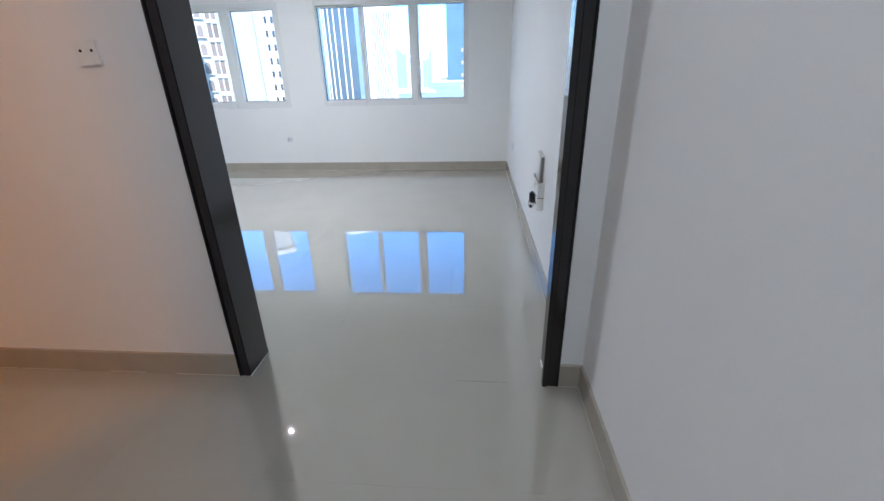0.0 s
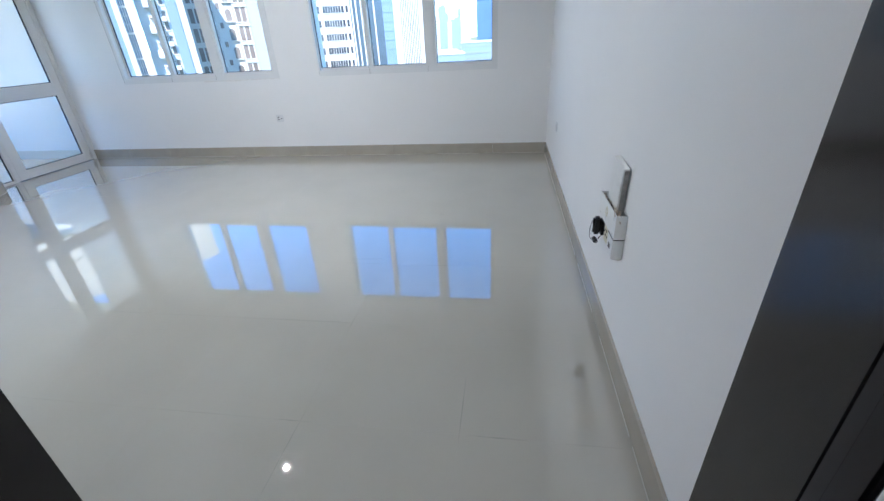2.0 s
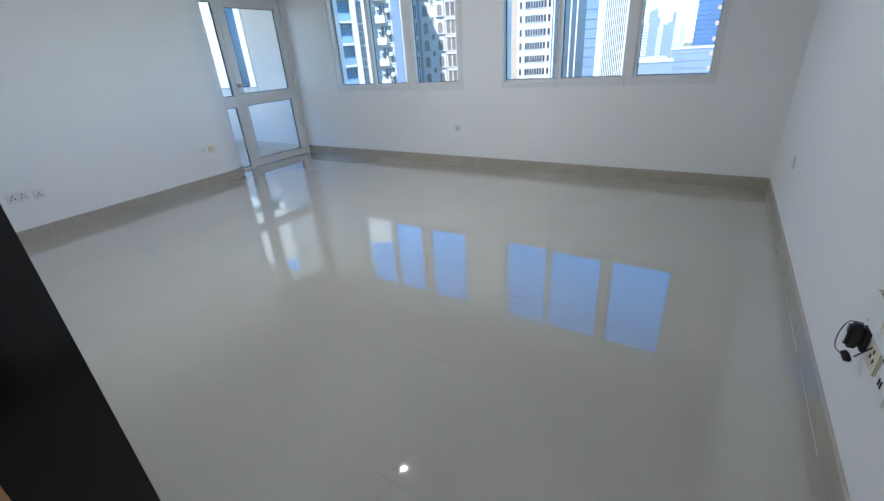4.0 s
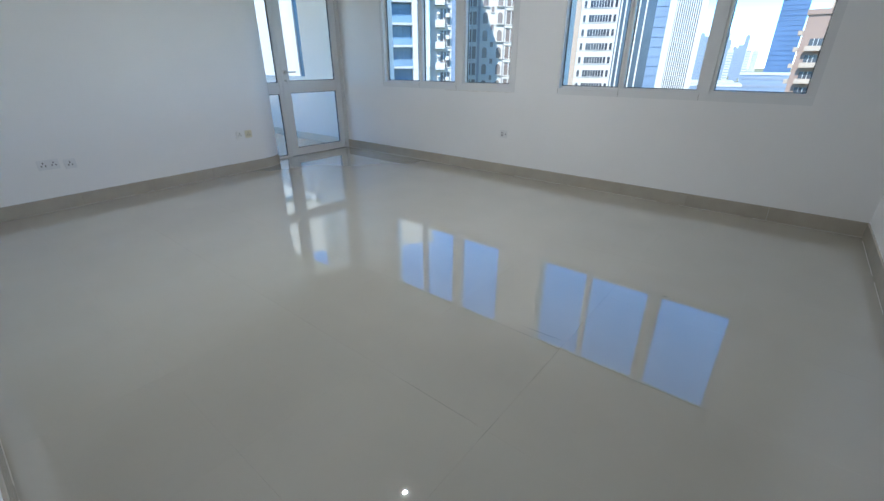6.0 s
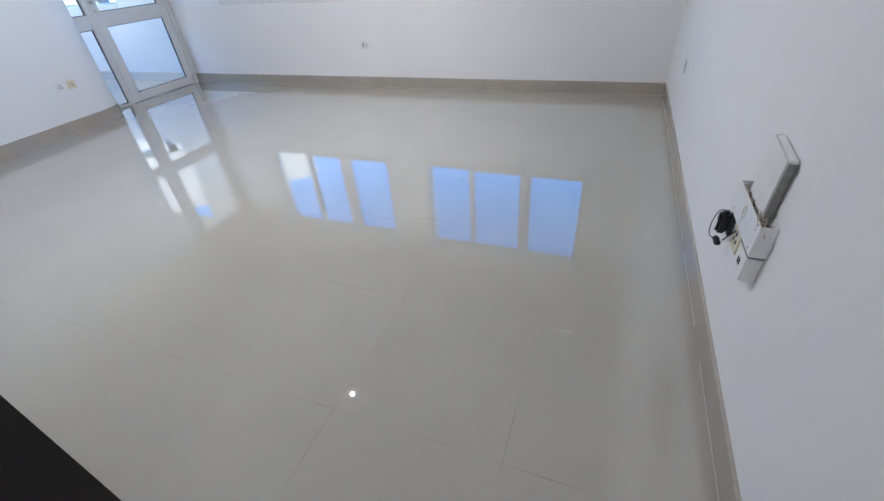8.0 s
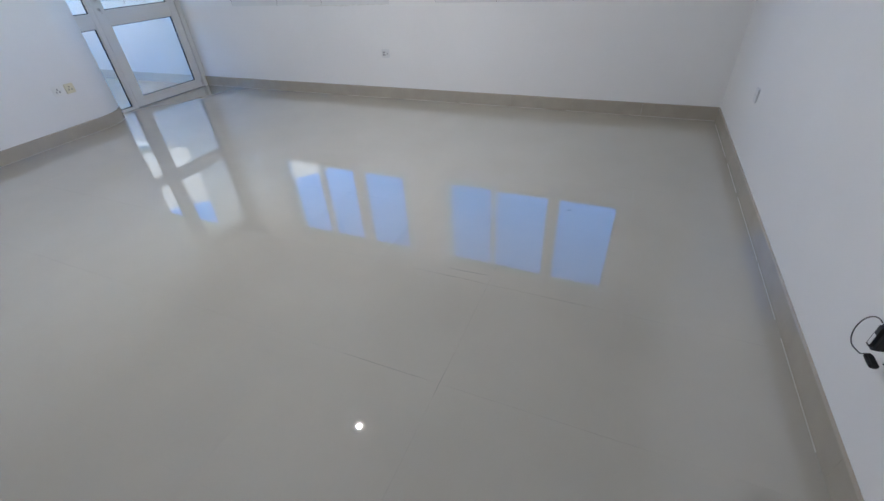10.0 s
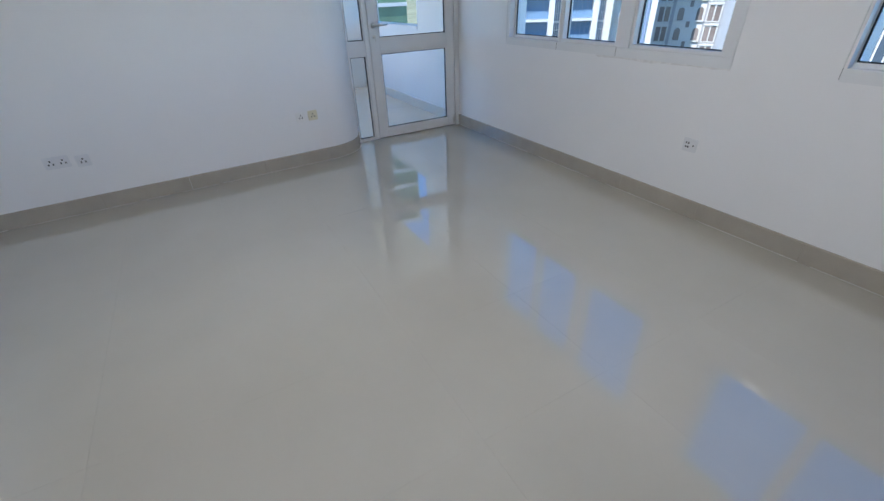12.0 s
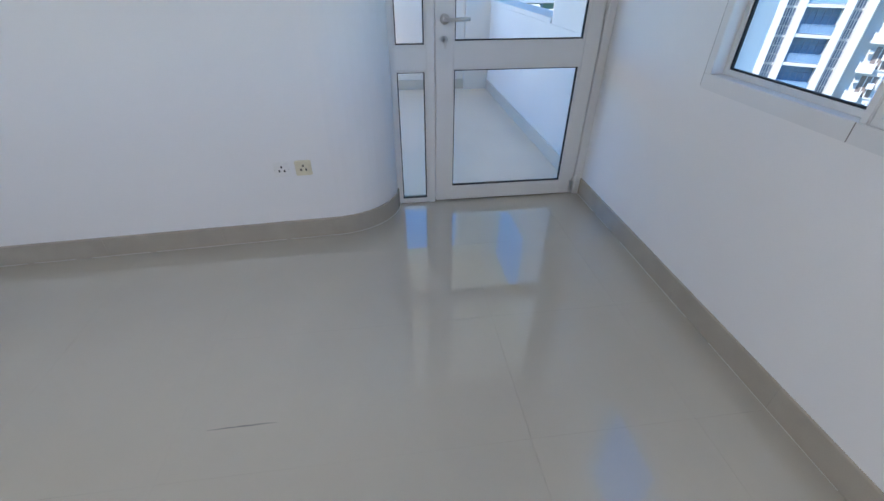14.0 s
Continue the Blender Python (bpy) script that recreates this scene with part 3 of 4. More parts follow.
# black power adapter plugged in beside it, with a looped lead
adapter = thing("power_adapter", "black plug-in power adapter with a thin looped cable", "adapter", (0.0, -3.042, 0.406))
adapter_body = under("body", box(bmesh.new(), -0.050, -0.012, -3.074, -3.040, 0.404, 0.490, 0.010), BLACKPL, adapter)
under("label_strip", boxes([(-0.0512, -0.0495, -3.064, -3.054, 0.421, 0.454)]), GREYPL, adapter_body, "pale printed label")
under("plug_base", box(bmesh.new(), -0.014, 0.0, -3.079, -3.036, 0.404, 0.478, 0.003), BLACKPL, adapter)
bm = bmesh.new()
pts = [Vector((-0.035 + 0.01 * math.sin(a), -3.012 + 0.045 * math.cos(a) + 0.005, 0.411 + 0.050 * math.sin(a))) for a in np.linspace(-0.6 * math.pi, 0.55 * math.pi, 18)]
pts = [Vector((-0.04, -3.072, 0.398)), Vector((-0.04, -3.042, 0.366))] + pts
for a, b in zip(pts, pts[1:]):
    rod(bm, a, b, 0.0016, 8)
under("cable", bm, BLACKPL, adapter)
under("connector", box(bmesh.new(), -0.05, -0.03, -3.112, -3.067, 0.381, 0.396, 0.004), BLACKPL, adapter)
bm = bmesh.new()
rod(bm, (-0.03, -3.112, 0.406), (-0.012, -3.142, 0.466), 0.0022, 8)
under("lead", bm, BLACKPL, adapter)


# lamps
def ceiling_lamp(x, y, r, mat, label, body=WHITEPL):
    t = thing("ceiling_lamp", label, "ceiling lamp", (x, y, H))
    # the trim stands lower than the lit disc, which sits inside it
    bm = bmesh.new()
    n, ri, ro = 40, r * 1.04, r * 1.4
    loops = [[bm.verts.new((x + q * math.cos(2 * math.pi * k / n), y + q * math.sin(2 * math.pi * k / n), z)) for k in range(n)]
             for q, z in ((ri, H - 0.001), (ri, H - 0.013), (ri * 1.03, H - 0.014), (ro * 0.97, H - 0.014), (ro, H - 0.012), (ro, H))]
    for a, b in zip(loops, loops[1:]):
        for k in range(n):
            bm.faces.new((a[k], a[(k + 1) % n], b[(k + 1) % n], b[k]))
    bmesh.ops.recalc_face_normals(bm, faces=bm.faces)
    under("trim_ring", bm, body, t, "", True)
    bm = bmesh.new()
    rod(bm, (x, y, H - 0.010), (x, y, H - 0.006), r, 40)
    under("diffuser", bm, mat, t)
    return t


ceiling_lamp(-2.80, -2.18, 0.0165, LAMP_ON, "small round white ceiling lamp, switched on")
ceiling_lamp(-3.0, -6.5, 0.15, WARM_ON, "round warm-white hall ceiling lamp, switched on")
# added fill, out of view, that brightens the hall's right wall and floor
ceiling_lamp(-0.6, -6.3, 0.25, HALL_FILL, "unseen white fill lamp added on the hall ceiling")


# ---- balcony behind the glass door: roofed, with a parapet, a pier by the door and a column at the far corner ----
BAL_H = 2.70
BAL_S = -7.5                # end of an unseen terrace added along the outer wall to bounce sunlight
setting("balcony_slab", boxes([(-9.2, XD - 0.10, BAL_S, 0.2, -0.15, -0.0012)]), GROUT, "balcony floor slab with an unseen sunlit stretch added", "floor")
setting("balcony_parapet", boxes([(-8.95, XD - 0.10, 0.0, 0.2, -0.15, 0.95), (-9.2, -9.0, BAL_S, -0.30, -0.15, 0.95), (-9.2, XD - 0.3, BAL_S - 0.2, BAL_S, -0.15, 0.95),
                                  (-8.95, -6.9, -0.012, 0.212, 0.95, 0.99), (-9.212, -8.988, BAL_S, -0.30, 0.95, 0.99)], 0.004),
        BALCONY_PAINT, "white rendered balcony parapet with a coping", "wall")
setting("balcony_column", boxes([(-9.3, -8.95, -0.30, 0.34, -0.15, BAL_H)], 0.006), BALCONY_PAINT, "white rendered square column at the balcony corner", "column")
setting("balcony_pier", boxes([(-6.9, XD - 0.10, 0.0, 0.2, 0.95, BAL_H)]), BALCONY_PAINT, "white rendered pier beside the balcony door", "wall")
# the roof stops short southwards so sun lands on the added floor
setting("balcony_ceiling", boxes([(-9.35, XD - 0.10, -3.45, 0.36, BAL_H, BAL_H + 0.25)]), BALCONY_PAINT, "white painted underside of the balcony above", "ceiling")
skirting("baseboard_balcony", [(XD - 0.10, 0.0, -8.95, 0.0), (-9.0, -0.30, -9.0, BAL_S)], PALESKIRT)


# ---- the city outside ----
EYE = Vector((-1.0, -3.8, 1.2))
GZ = -32.0
STOREY = 3.2


def at_bearing(az, d):
    a = radians(az)
    return Vector((EYE.x + d * math.sin(a), EYE.y + d * math.cos(a), GZ))


def tower(name, label, az0, az1, d, top, turn=1.0, category="building"):
    """An Empty at the middle of a facade that spans the two bearings; its parts are laid out in metres along it. Returns it, its half width and height."""
    mid = (az0 + az1) / 2
    t = thing(name, label, category, at_bearing(mid, d))
    t.rotation_euler = (0, 0, -radians(mid) * turn)
    half = d * math.tan(radians((az1 - az0) / 2))
    return t, half, top - GZ


def along(az, az0, az1, d):
    return d * math.tan(radians(az - (az0 + az1) / 2))


def repeat(name, me, parent, spots):
    for x, z in spots:
        ob = new(name, me)
        ob.parent = parent
        ob.location = (x, 0, z)


def opening_mesh(w, h, mat, bars=1, deep=0.25, frame_mat=None):
    """A recessed-looking window: dark pane with raised surround bars. Built facing -y."""
    bm = boxes([(-w / 2, w / 2, -0.06, 0.06, 0, h)])
    for i in range(bars):
        u = -w / 2 + w * (i + 1) / (bars + 1)
        box(bm, u - 0.05, u + 0.05, -0.12, -0.06, 0, h)
    box(bm, -w / 2 - 0.08, w / 2 + 0.08, -0.16, 0.05, -0.12, 0.0)
    me = mesh_of("window", bm, mat)
    me.materials.append(frame_mat or RENDER_WHITE)
    for k, p in enumerate(me.polygons):
        p.material_index = 0 if k < 6 else 1
    return me


ROWS = range(0, 17)

# blue glass tower: white piers, deep glazed bays with white slabs, narrow glazed strips
A0, A1, D = -61.5, -40.6, 75.0
t1, half, top = tower("glass_tower", "blue glass apartment tower with white piers and balcony slabs", A0, A1, D, 30.0)
part("core", boxes([(-half, half, 1.2, 14, 0, top)]), BLUEGLASS, t1, "blue glazed front")
part("roof", boxes([(-half - 0.3, half + 0.3, -0.3, 14.3, top, top + 1.4)]), RENDER_BEIGE, t1)
part("crown_wall", boxes([(-half - 0.1, half + 0.1, -0.45, 14.1, top - 8.5, top - 0.01)]), RENDER_BEIGE, t1, "plain beige top storeys")
piers = [along(a, A0, A1, D) for a in (-51.3, -47.2, -45.7, -42.4, -41.0, -56.9, -55.3)]
part("end_wall", boxes([(piers[6] + 0.42, piers[0] - 1.2, 0.2, 1.2, 0, top)]), RENDER_WHITE, t1, "plain rendered wall strip")
part("end_wall", boxes([(-half, piers[5] - 0.42, 0.2, 1.2, 0, top)]), RENDER_WHITE, t1, "plain rendered wall strip")
for u in piers:
    part("pier", boxes([(u - 0.42, u + 0.42, -0.35, 1.2, 0, top)], 0.03), RENDER_WHITE, t1)
for a, b in ((piers[0], piers[1]), (piers[2], piers[3])):
    w = b - a - 0.86
    slab = mesh_of("balcony_slab", boxes([(-w / 2, w / 2, -0.25, 1.2, 0, 0.36)], 0.02), RENDER_PALE)
    rail = boxes([(-w / 2, w / 2, 0.0, 0.04, 0.42, 1.4)])
    box(rail, -w / 2, w / 2, -0.04, 0.08, 1.36, 1.44)
    rail = mesh_of("balcony_glazing", rail, BLUEGLASS)
    bars = bmesh.new()
    for k in range(1, 5):
        u = -w / 2 + w * k / 5
        box(bars, u - 0.05, u + 0.05, 1.1, 1.2, 0.42, 3.2)
    box(bars, -w / 2, w / 2, 1.1, 1.2, 2.3, 2.38)
    bars = mesh_of("window_bars", bars, GREYBLUE)
    spots = [((a + b) / 2, i * STOREY + 0.4) for i in ROWS]
    repeat("balcony_slab", slab, t1, spots)
    repeat("balcony_glazing", rail, t1, spots)
    repeat("window_bars", bars, t1, spots)
for a, b in ((piers[1], piers[2]), (piers[3], piers[4])):
    w = b - a - 0.86
    part("strip_glazing", boxes([((a + b) / 2 - w / 2, (a + b) / 2 + w / 2, 0.8, 1.2, 0, top - 8.5)]), STRIPGLASS, t1, "grey-blue glazed strip")
    strip = bmesh.new()
    box(strip, -w / 2, w / 2, 0.6, 1.2, 0, 0.25)
    for k in range(1, 4):
        box(strip, -w / 2 + w * k / 4 - 0.04, -w / 2 + w * k / 4 + 0.04, 0.7, 1.2, 0.25, 3.2)
    box(strip, -w / 2, w / 2, 0.72, 1.2, 1.2, 1.28)
    box(strip, -w / 2, w / 2, 0.72, 1.2, 2.2, 2.28)
    repeat("spandrel", mesh_of("spandrel", strip, RENDER_PALE), t1, [((a + b) / 2, i * STOREY + 0.2) for i in ROWS])

# green glass building with pale floor bands past the balcony, and the low podium before it
GREENGLASS = material("green_tinted_glass", (0.10, 0.17, 0.11), 0.2, vary=0.35, scale=0.25, fine=2, bump=0.0, spread=0.3)
A0, A1, D = -97.0, -64.0, 72.0
tg, half, top = tower("green_glass_building", "green-tinted glass building with pale floor bands", A0, A1, D, 36.0)
part("core", boxes([(-half, half, 0, 14, 0, top)]), GREENGLASS, tg, "green glazed front")
part("roof", boxes([(-half - 0.3, half + 0.3, -0.3, 14.3, top, top + 0.9)]), RENDER_PALE, tg)
repeat("floor_band", mesh_of("floor_band", boxes([(-half, half, -0.35, 0.0, 0, 0.5)], 0.03), RENDER_PALE), tg, [(0, i * STOREY) for i in range(21)])
bars = mesh_of("mullion", boxes([(-0.05, 0.05, -0.12, 0.0, 0.5, STOREY)]), GREYBLUE)
repeat("mullion", bars, tg, [(-half + 1.5 + k * 2.4, i * STOREY) for i in range(8, 16) for k in range(int((2 * half - 2) / 2.4))])
tp, half, top = tower("podium", "low pale flat-roofed podium with roof clutter", -96.0, -62.0, 42.0, -3.6)
part("wall", boxes([(-half, half, 0, 26, 0, top)]), RENDER_PALE, tp)
part("parapet", boxes([(-half, half, -0.3, 0.0, 0, top + 0.9), (half, half + 0.3, -0.3, 26, 0, top + 0.9)]), RENDER_WHITE, tp)
rng = random.Random(5)
unit = boxes([(-0.6, 0.6, -0.5, 0.5, 0, 1.1)], 0.05)
box(unit, -0.45, 0.45, -0.56, -0.5, 0.25, 0.95)
unit = mesh_of("roof_unit", unit, RENDER_WHITE)
for k in range(14):
    ob = new("roof_unit", unit)
    ob.parent = tp
    ob.location = (rng.uniform(-half * 0.2, half * 0.95), rng.uniform(3, 18), top)

# white apartment block: balconies beside a blue-grey strip
A0, A1, D = -40.6, -36.2, 78.0
t2, half, top = tower("apartment_block", "white rendered apartment block with stacked small balconies", A0, A1, D, 19.0)
part("wall", boxes([(-half, half, 0, 11, 0, top)]), RENDER_WHITE, t2)
part("roof", boxes([(-half - 0.3, half + 0.3, -0.3, 11.3, top, top + 1.0)]), RENDER_WHITE, t2)
u0, u1 = along(-37.9, A0, A1, D), along(-36.9, A0, A1, D)
part("cladding_strip", boxes([(u0, u1, -0.25, 0.2, 0, top)]), GREYBLUE, t2, "blue-grey vertical strip")
u0, u1 = along(-39.6, A0, A1, D), along(-37.9, A0, A1, D)
# flush sheet behind the balconies, recess shade put into its grey
part("recess_shade", boxes([(u0, u1, -0.02, 0.3, 0, top)]), RENDER_PALE, t2)
win = opening_mesh(1.6, 2.4, BROWNWIN, 2)
repeat("window", win, t2, [((u0 + u1) / 2 + 0.1, i * STOREY + 0.6) for i in ROWS])
bal = bmesh.new()
box(bal, -1.2, 0.4, -1.3, 0.0, 0, 0.25, 0.02)
box(bal, -1.2, 0.4, -1.3, -1.2, 0.25, 1.1)
box(bal, -1.2, -1.1, -1.2, 0.0, 0.25, 1.1)
box(bal, 0.3, 0.4, -1.2, 0.0, 0.25, 1.1)
box(bal, 0.5, 1.15, -0.8, 0.0, 1.5, 2.1, 0.02)
box(bal, -0.9, -0.4, -0.6, 0.0, 2.0, 2.5, 0.02)
box(bal, -1.2, 1.2, -0.3, 0.0, 2.9, 3.1)
repeat("balcony", mesh_of("balcony", bal, RENDER_WHITE), t2, [(along(-39.0, A0, A1, D), i * STOREY + 0.2) for i in ROWS])

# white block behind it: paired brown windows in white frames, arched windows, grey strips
# grey of the strips; on the tower flank it holds painted-in shade
GREY_FLANKSHADE = material("grey_strip_flank_shade", (0.29, 0.29, 0.295), 0.8, vary=0.06, scale=0.15, fine=3, bump=0.05, depth=0.01)
A0, A1, D = -36.9, -29.9, 91.0
LEVEL = 3.0
LEVELS = range(3, 17)
ta, half, top = tower("arched_window_block", "white rendered apartment block with brown paired and arched windows", A0, A1, D, 19.0)
part("wall", boxes([(-half, half, 0, 14, 0, top)]), RENDER_WHITE, ta)
part("roof", boxes([(-half - 0.3, half + 0.3, -0.3, 14.3, top, top + 1.0)]), RENDER_WHITE, ta)
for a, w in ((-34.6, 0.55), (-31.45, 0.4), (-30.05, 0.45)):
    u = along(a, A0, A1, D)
    part("grey_strip", boxes([(u - w / 2, u + w / 2, -0.12, 0.05, 0, top)]), GREY_FLANKSHADE, ta, "grey vertical strip")
win = opening_mesh(0.72, 2.2, BROWNWIN, 0)
surround = bmesh.new()
for k in (-1, 0, 1):
    box(surround, k * 0.95 - 0.09, k * 0.95 + 0.09, -0.22, 0.0, -0.1, 2.4)
box(surround, -1.1, 1.1, -0.26, 0.0, 2.4, 2.75, 0.02)
surround = mesh_of("window_surround", surround, RENDER_WHITE)
for a in (-35.4, -30.75):
    u = along(a, A0, A1, D)
    repeat("window", win, ta, [(u + k * 0.475, i * LEVEL + 1.05) for i in LEVELS for k in (-1, 1)])
    repeat("window_surround", surround, ta, [(u, i * LEVEL + 1.0) for i in LEVELS])
arch = bmesh.new()
arch_line = [(-0.47, 0.0), (0.47, 0.0), (0.47, 1.4)] + [(0.47 * math.cos(q), 1.4 + 0.5 * math.sin(q)) for q in np.linspace(0.3, math.pi - 0.3, 7)] + [(-0.47, 1.4)]
front = [arch.verts.new((x, -0.08, z)) for x, z in arch_line]
rear = [arch.verts.new((x, 0.05, z)) for x, z in arch_line]
arch.faces.new(front)
for i in range(len(front)):
    arch.faces.new((front[i], rear[i], rear[(i + 1) % len(rear)], front[(i + 1) % len(front)]))
bmesh.ops.recalc_face_normals(arch, faces=arch.faces)
arch = mesh_of("arched_window", arch, BROWNWIN)
small = opening_mesh(0.55, 0.9, BROWNWIN, 0)
for a in (-33.8, -32.05):
    repeat("arched_window", arch, ta, [(along(a, A0, A1, D), i * LEVEL + 1.2) for i in LEVELS])
repeat("window", small, ta, [(along(-32.95, A0, A1, D), i * LEVEL + 0.15) for i in LEVELS])
hood = mesh_of("ledge", boxes([(-0.75, 0.75, -0.35, 0.0, 0, 0.16)], 0.02), RENDER_WHITE)
repeat("ledge", hood, ta, [(along(a, A0, A1, D), i * LEVEL + 1.0) for a in (-33.8, -32.05) for i in LEVELS])

# plain flank beside it, shade put into its grey, then a white block with small windows
A0, A1, D = -29.95, -26.3, 72.0
t3, half, top = tower("pale_tower", "plain windowless tower flank, its shade put into the grey", A0, A1, D, 27.0)
part("wall", boxes([(-half, half, 0, 10, 0, top)], 0.2), GREY_FLANKSHADE, t3)
part("roof", boxes([(-half - 0.2, half + 0.2, -0.2, 10.2, top, top + 0.8)]), RENDER_PALE, t3)

A0, A1, D = -28.5, -18.6, 126.0
t4, half, top = tower("office_block", "white office block with rows of dark windows", A0, A1, D, 34.0)
part("wall", boxes([(-half, half, 0, 16, 0, top)]), RENDER_WHITE, t4)
part("roof", boxes([(-half - 0.2, half + 0.2, -0.2, 16.2, top, top + 0.9)]), RENDER_WHITE, t4)
u = along(-23.1, A0, A1, D)
part("tan_strip", boxes([(u - 0.75, u + 0.75, -0.35, 0.0, 0, top)], 0.03), RENDER_TAN, t4, "tan vertical fin")
small, wide = opening_mesh(0.62, 1.6, DARKWIN, 0), opening_mesh(3.9, 1.6, DARKWIN, 5)
for a in (-22.3, -21.65, -19.5, -19.0):
    repeat("window", small, t4, [(along(a, A0, A1, D), i * STOREY + 1.2) for i in range(0, 21) if i * STOREY + 3 < top])
repeat("wide_window", wide, t4, [(along(-20.6, A0, A1, D), i * STOREY + 1.2) for i in range(0, 21) if i * STOREY + 3 < top])
for a in (-25.0, -24.3):
    repeat("window", small, t4, [(along(a, A0, A1, D), i * STOREY + 1.2) for i in range(0, 21) if i * STOREY + 3 < top])

# dark blue-grey glass tower with white fins
A0, A1, D = -18.6, -14.8, 95.0
t5, half, top = tower("dark_glass_tower", "dark blue-grey glass tower with white vertical fins", A0, A1, D, 33.0)
part("core", boxes([(-half, half, 0, 12, 0, top)]), TEALGLASS, t5)
part("roof", boxes([(-half, half, -0.1, 12, top, top + 1.2)]), RENDER_PALE, t5)
for a in (-18.4, -17.9, -17.3, -16.5, -15.8):
    u = along(a, A0, A1, D)
    part("fin", boxes([(u - 0.12, u + 0.12, -0.45, 0.0, 0, top)]), RENDER_WHITE, t5)

# pale blue glass tower standing behind
PALEBLUE = material("pale_blue_glass", (0.17, 0.24, 0.35), 0.45, vary=0.1, scale=0.1, fine=1, bump=0.0)
A0, A1, D = -15.3, -12.6, 230.0
tb, half, top = tower("pale_blue_tower", "tall pale blue glass tower far off", A0, A1, D, 60.0)
part("shaft", boxes([(-half, half, 0, 2 * half, 0, top)]), PALEBLUE, tb)
part("roof", boxes([(-half - 0.2, half + 0.2, -0.2, 2 * half + 0.2, top, top + 1.5)]), RENDER_PALE, tb)
repeat("floor_line", mesh_of("floor_line", boxes([(-half, half, -0.2, 0.0, 0, 0.4)]), PALEBLUE), tb, [(0, z) for z in np.arange(4, top, 4.0)])

# white tower with close fins
A0, A1, D = -13.5, -10.1, 210.0
t6, half, top = tower("finned_tower", "tall white tower with close vertical ribs", A0, A1, D, 27.0)
part("core", boxes([(-half, half, 0, 20, 0, top)]), DARKWIN, t6)
part("end_pier", boxes([(-half - 0.3, -half + 2.2, -0.6, 20, 0, top + 2)]), RENDER_WHITE, t6)
part("end_pier", boxes([(half - 1.4, half + 0.3, -0.6, 20, 0, top + 2)]), RENDER_WHITE, t6)
part("roof", boxes([(-half, half, -0.4, 20, top, top + 2.0)]), RENDER_WHITE, t6)
n = 12
for i in range(n):
    u = -half + 2.6 + (2 * half - 4.2) * i / (n - 1)
    part("rib", boxes([(u - 0.20, u + 0.20, -0.5, 0.0, 0, top)]), RENDER_WHITE, t6)

# distance, its haze put into the facade and window colours
rng = random.Random(11)
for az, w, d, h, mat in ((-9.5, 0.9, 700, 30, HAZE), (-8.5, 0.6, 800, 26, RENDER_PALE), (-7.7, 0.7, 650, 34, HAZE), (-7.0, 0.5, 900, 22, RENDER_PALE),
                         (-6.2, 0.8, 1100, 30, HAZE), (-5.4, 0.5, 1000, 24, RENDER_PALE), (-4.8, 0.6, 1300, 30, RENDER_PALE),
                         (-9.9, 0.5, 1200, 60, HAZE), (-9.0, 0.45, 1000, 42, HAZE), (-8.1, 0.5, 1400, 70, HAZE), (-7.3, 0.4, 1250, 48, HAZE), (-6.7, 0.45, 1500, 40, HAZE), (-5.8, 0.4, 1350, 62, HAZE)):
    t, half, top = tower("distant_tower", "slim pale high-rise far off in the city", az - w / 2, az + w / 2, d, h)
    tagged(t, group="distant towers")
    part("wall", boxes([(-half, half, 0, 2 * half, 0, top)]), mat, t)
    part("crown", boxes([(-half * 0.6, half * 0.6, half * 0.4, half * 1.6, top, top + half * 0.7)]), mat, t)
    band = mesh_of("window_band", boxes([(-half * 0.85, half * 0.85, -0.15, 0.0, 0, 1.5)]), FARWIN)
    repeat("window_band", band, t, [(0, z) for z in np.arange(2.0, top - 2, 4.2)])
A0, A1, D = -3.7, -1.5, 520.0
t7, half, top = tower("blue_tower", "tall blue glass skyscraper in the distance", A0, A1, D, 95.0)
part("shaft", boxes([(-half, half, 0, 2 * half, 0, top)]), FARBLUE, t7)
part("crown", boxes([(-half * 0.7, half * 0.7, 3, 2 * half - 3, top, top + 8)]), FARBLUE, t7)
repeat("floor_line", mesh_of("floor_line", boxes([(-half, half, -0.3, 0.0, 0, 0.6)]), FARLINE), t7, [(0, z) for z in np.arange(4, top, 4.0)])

# brown apartment block with balconies
A0, A1, D = -1.3, 8.0, 125.0
t8, half, top = tower("brown_block", "pinkish-brown apartment block with small balconies", A0, A1, D, 10.5)
part("wall", boxes([(-half, half, 0, 18, 0, top)]), RENDER_BROWN, t8)
part("roof", boxes([(-half - 0.3, half + 0.3, -0.3, 18.3, top, top + 1.0)]), RENDER_BROWN, t8)
part("roof_room", boxes([(-half + 3, -half + 12, 4, 12, top + 1.0, top + 3.2)]), RENDER_TAN, t8)
win = opening_mesh(2.2, 1.5, DARKWIN, 2)
bal = bmesh.new()
box(bal, -1.5, 1.5, -1.3, 0, 0, 0.2, 0.02)
box(bal, -1.5, 1.5, -1.3, -1.2, 0.2, 1.0)
bal = mesh_of("balcony", bal, RENDER_TAN)
for i in range(6):
    u = -half + 2.6 + i * 3.2
    repeat("window", win, t8, [(u, k * 3.2 + 1.3) for k in range(12)])
    repeat("balcony", bal, t8, [(u, k * 3.2 + 0.4) for k in range(12)])

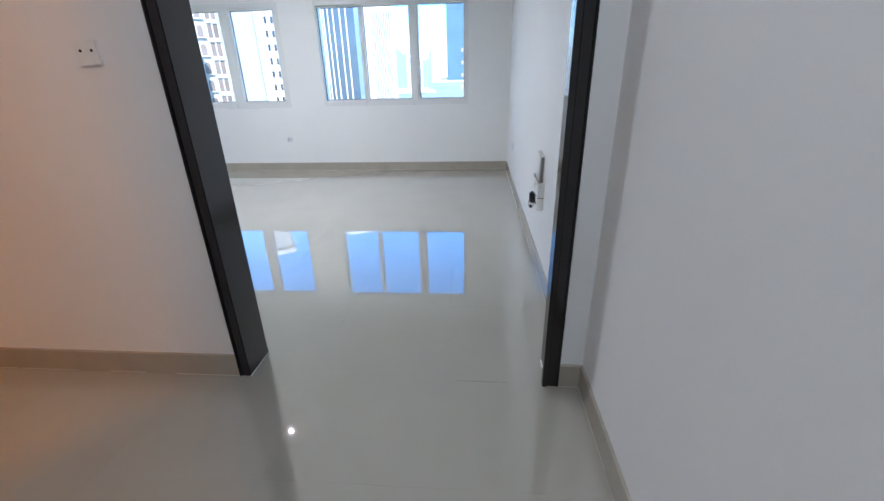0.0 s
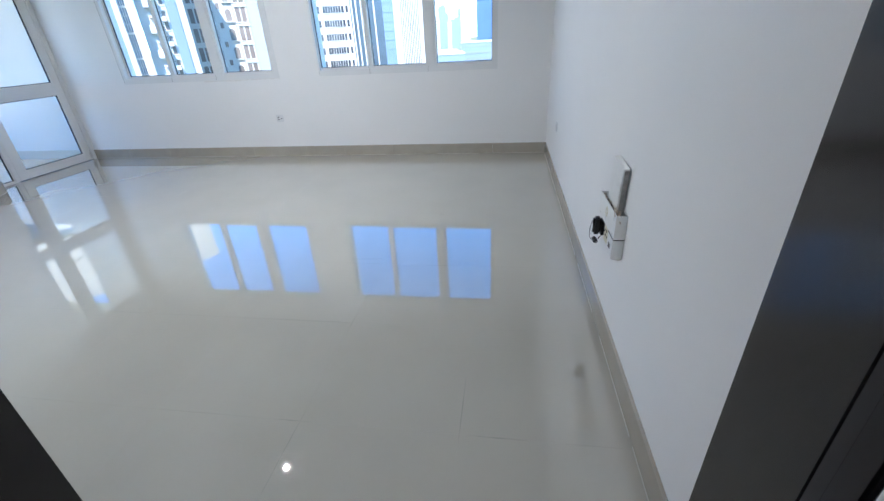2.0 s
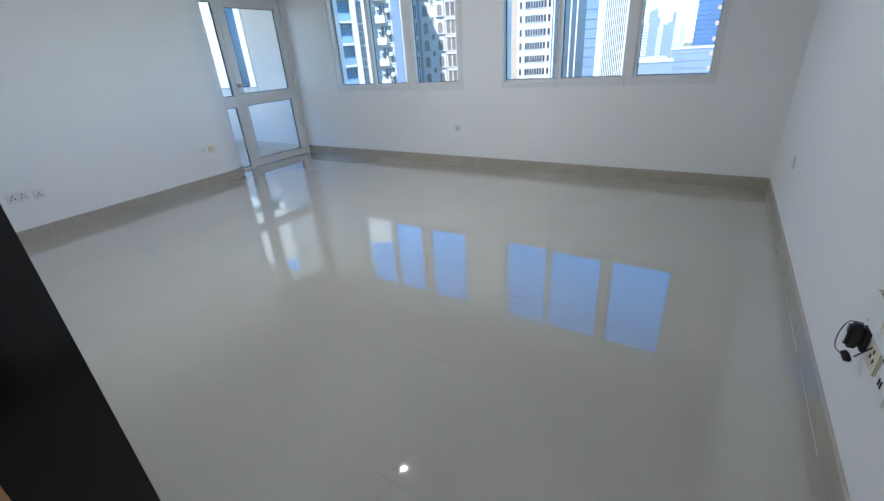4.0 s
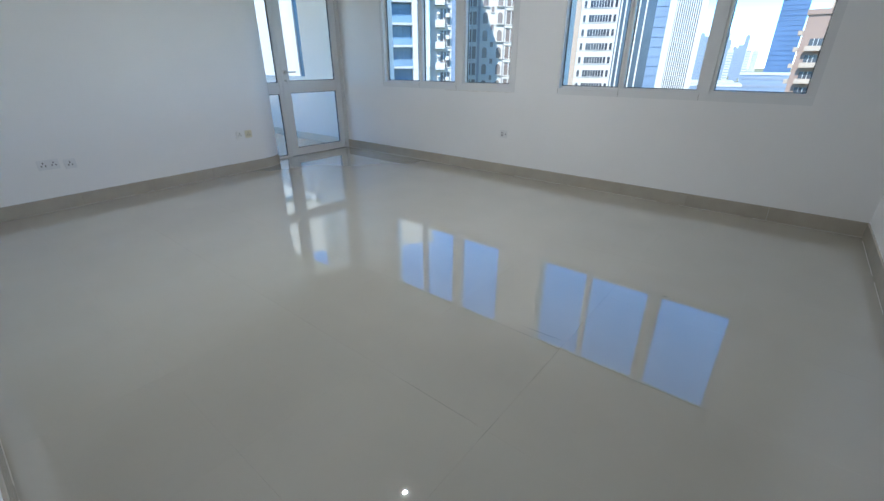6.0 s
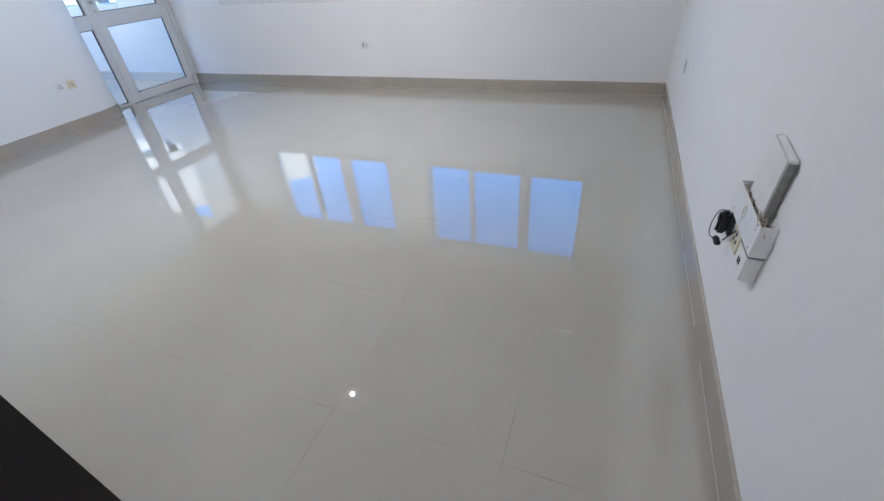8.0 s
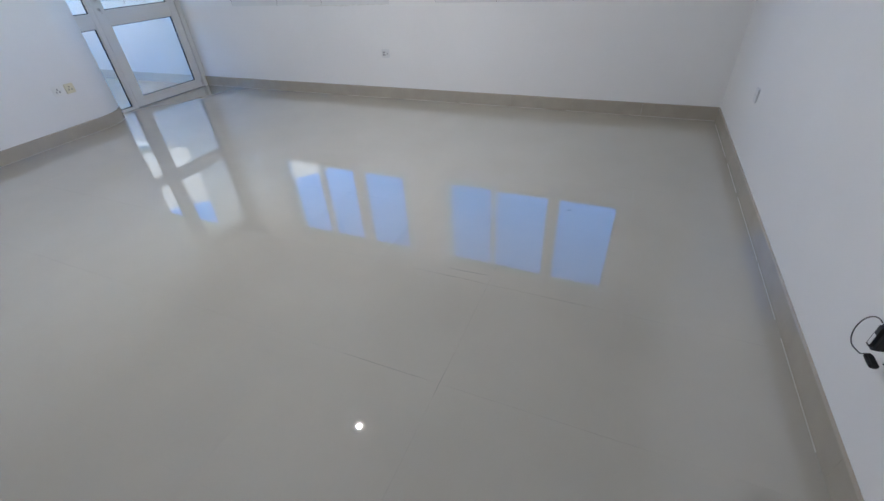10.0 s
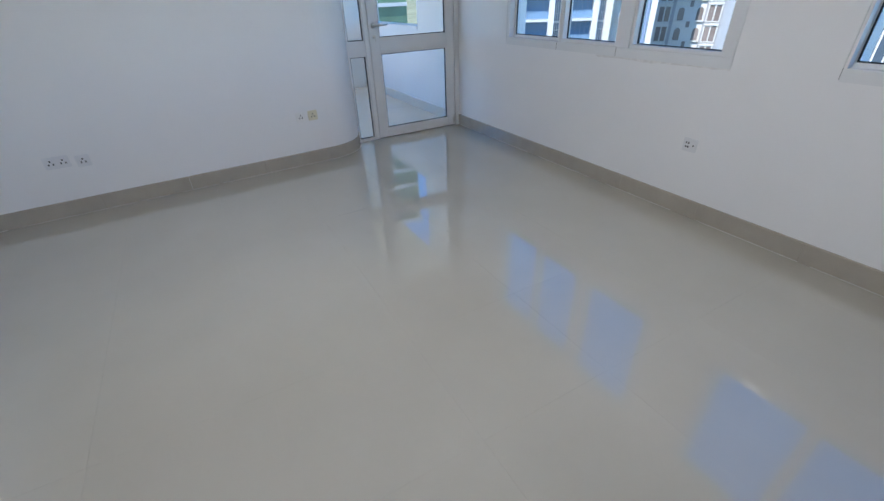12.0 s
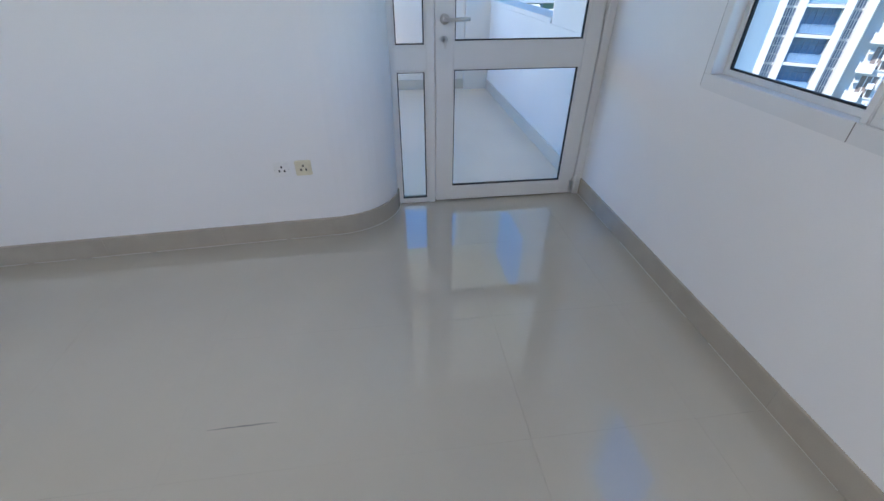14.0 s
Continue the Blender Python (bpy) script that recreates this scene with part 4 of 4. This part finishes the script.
ledge = mesh_of("side_ledge", boxes([(-0.9, 0.0, 0.5, 3.0, 0.3, 1.2)], 0.03), RENDER_TAN)
repeat("side_ledge", ledge, t8, [(-half, k * 3.2) for k in range(13)])

# low sheds with haze put into their grey, and the ground out to the horizon
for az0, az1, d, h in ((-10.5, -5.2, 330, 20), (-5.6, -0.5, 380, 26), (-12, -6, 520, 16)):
    t, half, top = tower("low_building", "low wide flat-roofed building, haze put into its grey", az0, az1, d, GZ + h)
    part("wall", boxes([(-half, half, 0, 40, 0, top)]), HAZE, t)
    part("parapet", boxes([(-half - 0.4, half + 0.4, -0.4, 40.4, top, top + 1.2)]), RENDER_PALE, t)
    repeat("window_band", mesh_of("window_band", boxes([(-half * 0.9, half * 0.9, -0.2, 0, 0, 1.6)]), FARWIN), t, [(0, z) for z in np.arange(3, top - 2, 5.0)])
setting("ground", boxes([(-4500, 4500, -4500, 4500, GZ - 2, GZ)]), GROUND, "dusty pale city ground reaching the horizon", "ground")


# ---- floor tiles, 0.6 m square ----
def floor_tile(w, d, mat):
    bm = box(bmesh.new(), 0.00014, w - 0.00014, 0.00014, d - 0.00014, -0.0010, 0.0)
    top = [e for e in bm.edges if all(v.co.z > -0.001 for v in e.verts)]
    bmesh.ops.bevel(bm, geom=top, offset=0.0001, segments=1, affect="EDGES")
    return mesh_of("tile", bm, mat)


TILE_MESHES = {}


def lay(x0, x1, y0, y1, parent, xj, yj, mat, step=0.6):
    def cuts(a, b, j):
        return [a] + [v for v in (j + step * k for k in range(-30, 30)) if a + 0.01 < v < b - 0.01] + [b]
    cx, cy = cuts(x0, x1, xj), cuts(y0, y1, yj)
    for a, b in zip(cx, cx[1:]):
        for c, d in zip(cy, cy[1:]):
            key = (round(b - a, 3), round(d - c, 3), mat.name)
            if key not in TILE_MESHES:
                TILE_MESHES[key] = floor_tile(b - a, d - c, mat)
            piece("tile", TILE_MESHES[key], parent, Matrix.Translation((a, c, 0)))


lay(XD - 0.1, HX, -9.0, 0.0, floor, -0.594, -3.887, TILE)
lay(-9.2, XD - 0.1, BAL_S, 0.0, bpy.data.objects["balcony_slab"], -6.6, -0.3, BALTILE)
